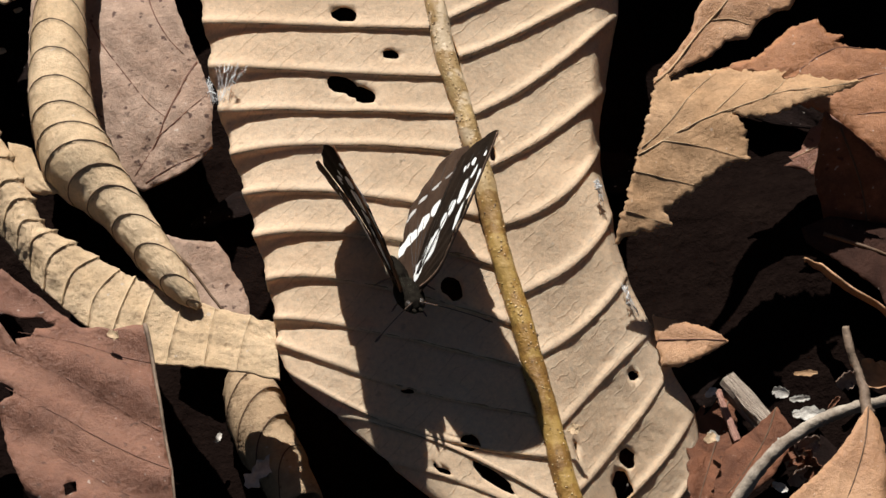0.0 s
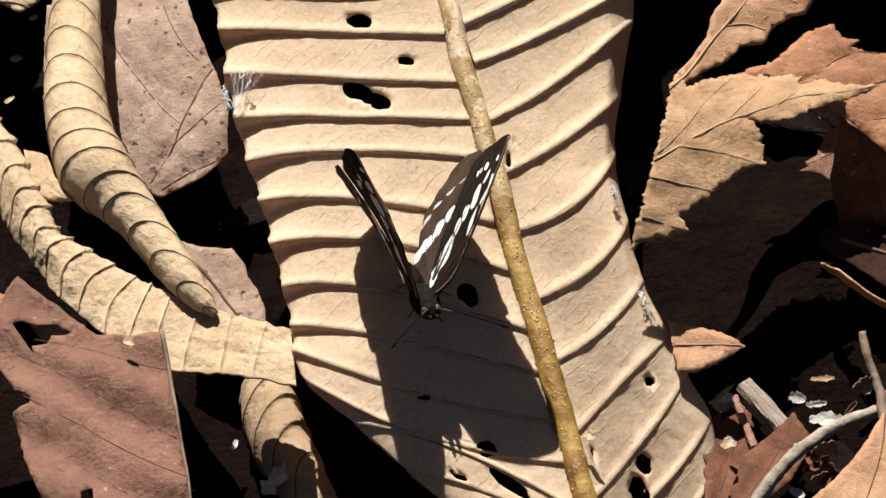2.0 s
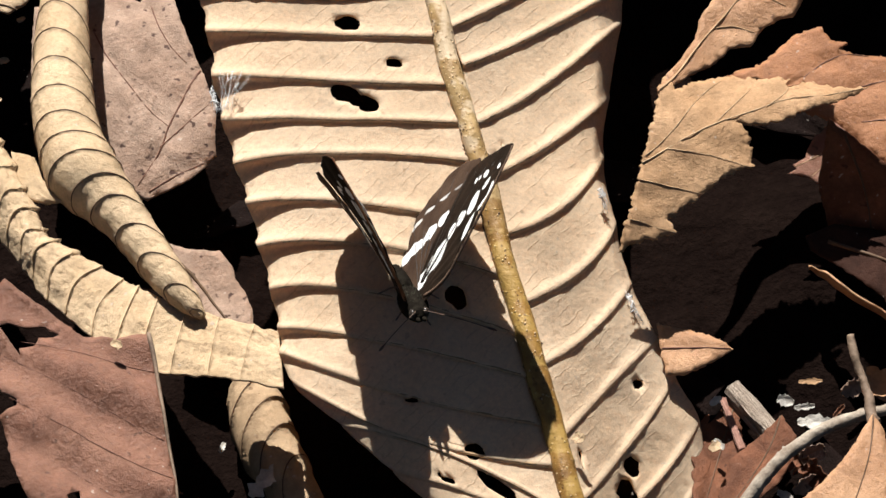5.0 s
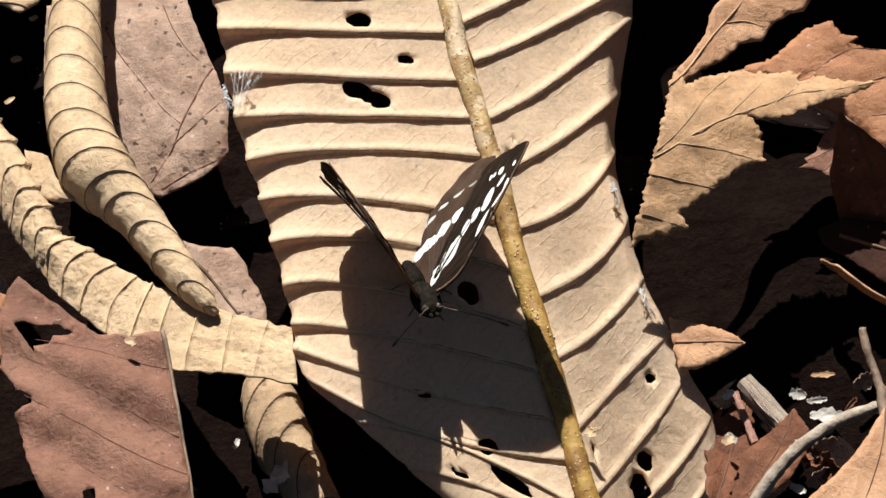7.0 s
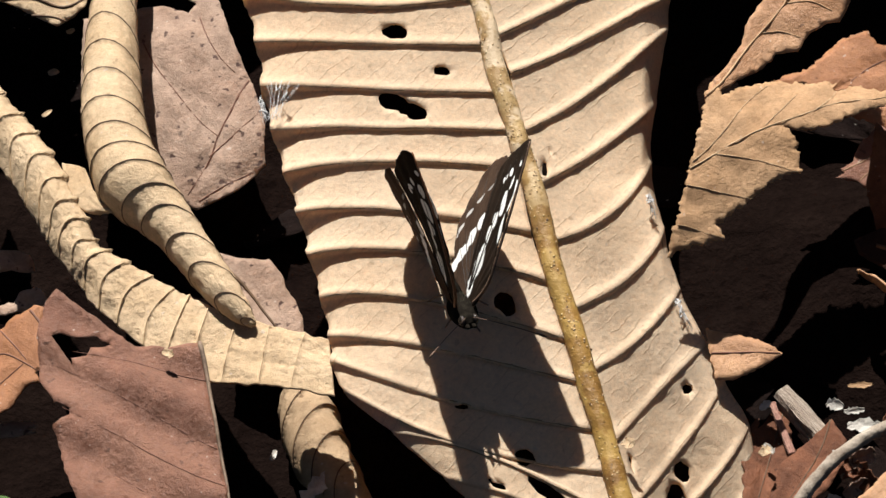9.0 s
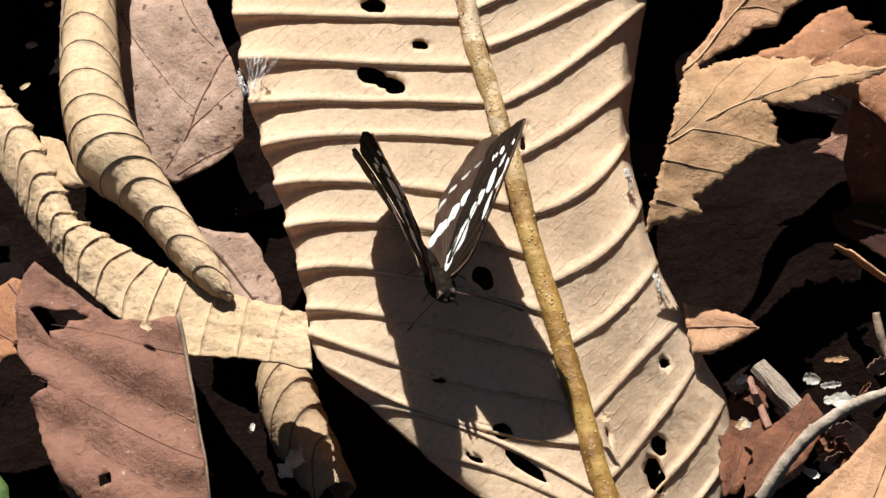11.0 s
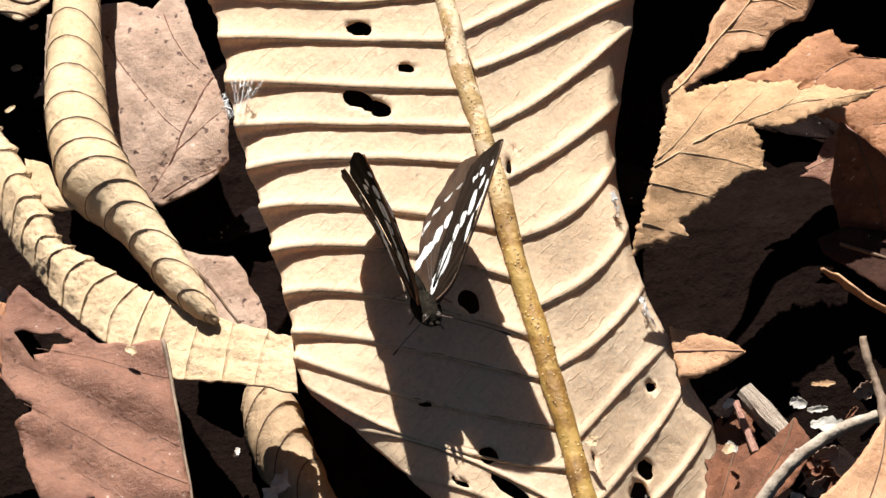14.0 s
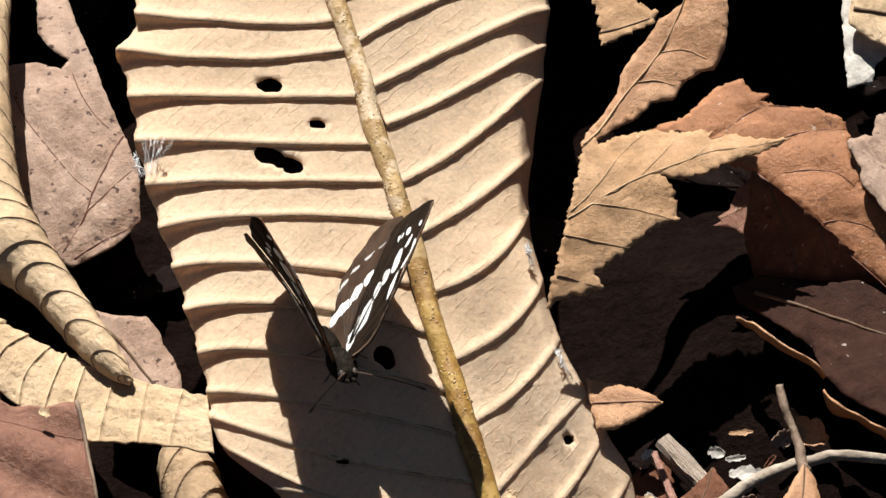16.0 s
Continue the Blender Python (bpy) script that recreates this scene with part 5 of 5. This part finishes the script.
def wing(name, edge, marks, sign, parent, seed, lift, twist, scales, ends):
    span = 0.96 if sign < 0 else 0.945

    def bow(x, y):
        return lift + 0.35 * math.sin(x / 26 * math.pi) - twist * max(0, x) / 23 * (2.5 - y)

    edge = ragged(spline(edge, 90, True), 0.25, 0.05, seed, 0.16, 1.3)
    lo, hi = edge.min(0), edge.max(0)
    gx, gy = np.meshgrid(np.arange(lo[0], hi[0], 0.24), np.arange(lo[1], hi[1], 0.24))
    gx, gy = gx.ravel(), gy.ravel()
    keep = inside(gx, gy, edge) & (to_lines(gx, gy, [np.vstack([edge, edge[:1]])]) > 0.12)
    from mathutils import geometry
    verts = [Vector(p) for p in edge] + [Vector(p) for p in zip(gx[keep], gy[keep])]
    v2, _, faces, *_ = geometry.delaunay_2d_cdt(verts, [(i, (i + 1) % len(edge)) for i in range(len(edge))], [], 1, 1e-4)
    bm = bmesh.new()
    bv = []
    for v in v2:
        z = bow(v.x, v.y) + 0.06 * math.sin(math.atan2(v.y - 1, v.x + 2) * 40)
        root = v.x - 1.6 * max(0, 1 - max(0, v.x) / 3.0)  # the wing base reaches under the body fur
        bv.append(bm.verts.new((sign * root * span * MM, v.y * MM, z * MM)))
    for f in faces:
        bm.faces.new([bv[i] for i in (f if sign > 0 else f[::-1])])
    ob = part(name, bm, scales, parent)
    me = ob.data
    pale, strong = me.attributes.new("pale", "FLOAT", "POINT"), me.attributes.new("strength", "FLOAT", "POINT")
    for i, v in enumerate(v2):
        best, power = -1.0, 1.0
        for cx, cy, rx, ry, turn, s in marks:
            rx, ry = rx * 1.08, ry * 1.2
            c, q = math.cos(radians(turn)), math.sin(radians(turn))
            dx, dy = v.x - cx, v.y - cy
            d = 1 - math.sqrt(((dx * c + dy * q) / rx) ** 2 + ((-dx * q + dy * c) / ry) ** 2)
            if d > best:
                best, power = d, s
        pale.data[i].value, strong.data[i].value = best, power
    thick = ob.modifiers.new("thickness", "SOLIDIFY")
    thick.thickness, thick.offset = 0.05 * MM, 0
    # wing veins fan out from the base
    for x, y in ends:
        line = [(sign * x * f * span, (0.8 + (y - 0.8) * f + 0.4 * math.sin(math.pi * f)), bow(x * f, 0.8 + (y - 0.8) * f) + 0.05) for f in np.linspace(0.06, 0.97, 12)]
        part("wing_vein", tube(line, np.linspace(0.08, 0.04, 12), 5), WING_VEIN, ob)
    return ob


def ellipsoid(centre, radii, segments=18, rings=12):
    bm = bmesh.new()
    bmesh.ops.create_uvsphere(bm, u_segments=segments, v_segments=rings, radius=1)
    for v in bm.verts:
        v.co = Vector([(c + r * x) * MM for c, r, x in zip(centre, radii, v.co)])
    return bm


def butterfly():
    ob = thing("butterfly", pose(0, 0, 0.030, 15.5, 6.5, 0) @ pose(-0.00527, -0.00778, 0.00479, 41.28, -0.67, 195.24),
               "black-brown butterfly with white-banded wings raised in a V", "butterfly")
    part("thorax", ellipsoid((0, 2.2, 0), (1.9, 4.3, 1.6)), FUR, ob, "dark furry thorax")
    rng = np.random.RandomState(5)
    hair = bmesh.new()
    for _ in range(120):
        a, y = rng.uniform(0.1, math.pi - 0.1), rng.uniform(-2.0, 5.4)
        r = 1.35 * math.sqrt(max(0.05, 1 - ((y - 1.9) / 3.8) ** 2))
        p = Vector((r * math.cos(a), y, r * math.sin(a)))
        tip = p + Vector((0.5 * math.cos(a), rng.uniform(-0.9, -0.2), 0.5 * math.sin(a))) * rng.uniform(0.7, 1.5)
        side = Vector((-math.sin(a), 0.2, math.cos(a))) * 0.05
        hair.faces.new([hair.verts.new(q * MM) for q in (p - side, p + side, tip)])
    part("hair", hair, HAIR, ob, "pale hairs on the thorax")
    part("head", ellipsoid((0, 5.2, 0.1), (1.4, 1.1, 1.05)), FUR, ob)
    for s in (-1, 1):
        part("eye", ellipsoid((0.85 * s, 5.5, 0.3), (0.5, 0.7, 0.7), 14, 10), EYE_DARK, ob)
        part("palp", tube([(0.3 * s, 5.9, -0.2), (0.45 * s, 6.8, 0.0), (0.4 * s, 7.6, 0.3)], [0.3, 0.32, 0.1], 8), FUR, ob)
    body = tube([(0, y, z) for y, z in ((-1, 0.1), (-3, 0.3), (-5, 0.3), (-7, 0.1), (-9, -0.3), (-11, -0.8), (-12, -1.1))], [1.15, 1.2, 1.1, 0.95, 0.8, 0.6, 0.25], 14, 0.06)
    part("abdomen", body, FUR, ob, "slender dark abdomen")
    for s, tip in ((-1, ANTENNA_A), (1, ANTENNA_B)):
        a, b = Vector((0.5 * s, 6.0, 0.9)), Vector(tip)
        line = [a.lerp(b, f) + Vector((0, 0, 0.2 * math.sin(f * math.pi))) for f in np.linspace(0, 1, 20)]
        feeler = part("antenna", tube(line, [0.055] * 15 + [0.06, 0.08, 0.10, 0.10, 0.07], 7), HORN, ob)
        part("club", tube(line[-4:], [0.08, 0.15, 0.17, 0.09], 8), HORN, feeler)
    to_leaf = pose(-0.00527, -0.00778, 0.00479, 41.28, -0.67, 195.24)
    back = to_leaf.inverted()
    for x, y, out, fore in ((-1.0, 3.0, -3.0, 0.8), (1.0, 3.0, 3.5, 1.0), (-1.0, 0.5, -5.0, 2.5), (1.0, 0.5, 5.0, 3.0)):
        hip = Vector((x, y, -1.1))
        foot = to_leaf @ (hip * MM)
        foot = back @ Vector((foot.x + out * MM, foot.y + fore * MM, 0.6 * MM)) / MM
        knee = hip.lerp(foot, 0.45) + Vector((0, 0, 1.8))
        part("leg", tube(spline([hip, knee, foot], 14), np.linspace(0.22, 0.1, 14), 6), HORN, ob)
    wings = []
    for s in (-1, 1):
        fore = wing("forewing", FORE_EDGE, FORE_MARKS, s, ob, 3, 0.10, 0.2 if s < 0 else 0.30, FORE_SCALES, [(22.0, 0.6), (20.8, -1.2), (19.2, -3.0), (17.4, -5.0), (15.5, -6.4)])
        # only one costa is orange, for the glow of sun through it
        part("costa", tube([(s * x * (0.96 if s < 0 else 0.945), y, 0.12 + 0.35 * math.sin(x / 26 * math.pi)) for x, y in spline(COSTA, 30)], np.linspace(0.26, 0.10, 30), 6), COSTA_BACKLIT if s > 0 else HORN, fore)
        wing("hindwing", HIND_EDGE, HIND_MARKS, s, fore, 4, -0.05, 0.2 if s < 0 else 0.30, HIND_SCALES, [(16.0, -8.0), (13.6, -10.6), (11.0, -12.2), (8.0, -12.8), (4.6, -12.4)])
        wings.append(fore)
    return wings


ANTENNA_A, ANTENNA_B = (-9.2, 9.2, -2.2), (6.2, 8.5, -2.4)
WINGS = butterfly()

# seconds, how far each wing is raised (degrees)
FLAP = [(0, 58.2, 71.8), (0.5, 65.2, 78), (1, 60.7, 74.3), (1.5, 60.7, 73.8), (2, 59.7, 73.8), (2.5, 58.7, 73.8), (3, 59.2, 74.3), (3.5, 59.2, 73.3), (4, 57.7, 73.3), (6.5, 51.3, 64), (7, 52.3, 64.5), (7.5, 53.3, 65.5), (8, 55.3, 67), (8.5, 54.3, 66), (9, 65, 81), (9.5, 50.3, 66), (10, 62.5, 79), (10.2, 60, 75), (12.5, 58.7, 74.8), (13, 59.2, 74.8), (13.5, 57.2, 73.3), (14, 62.1, 76.8), (14.5, 55.7, 70.8), (15, 58.2, 72.8), (15.5, 56.2, 71.8), (16, 55.7, 71.3)]


def motions():
    for n, (wing_ob, sign) in enumerate(zip(WINGS, (-1, 1))):
        rows = [(row[0], pose(sign * 1.2 * MM, 0, 1 * MM, 0, -sign * row[1 + n], 0)) for row in FLAP]
        walk(wing_ob, rows)


motions()
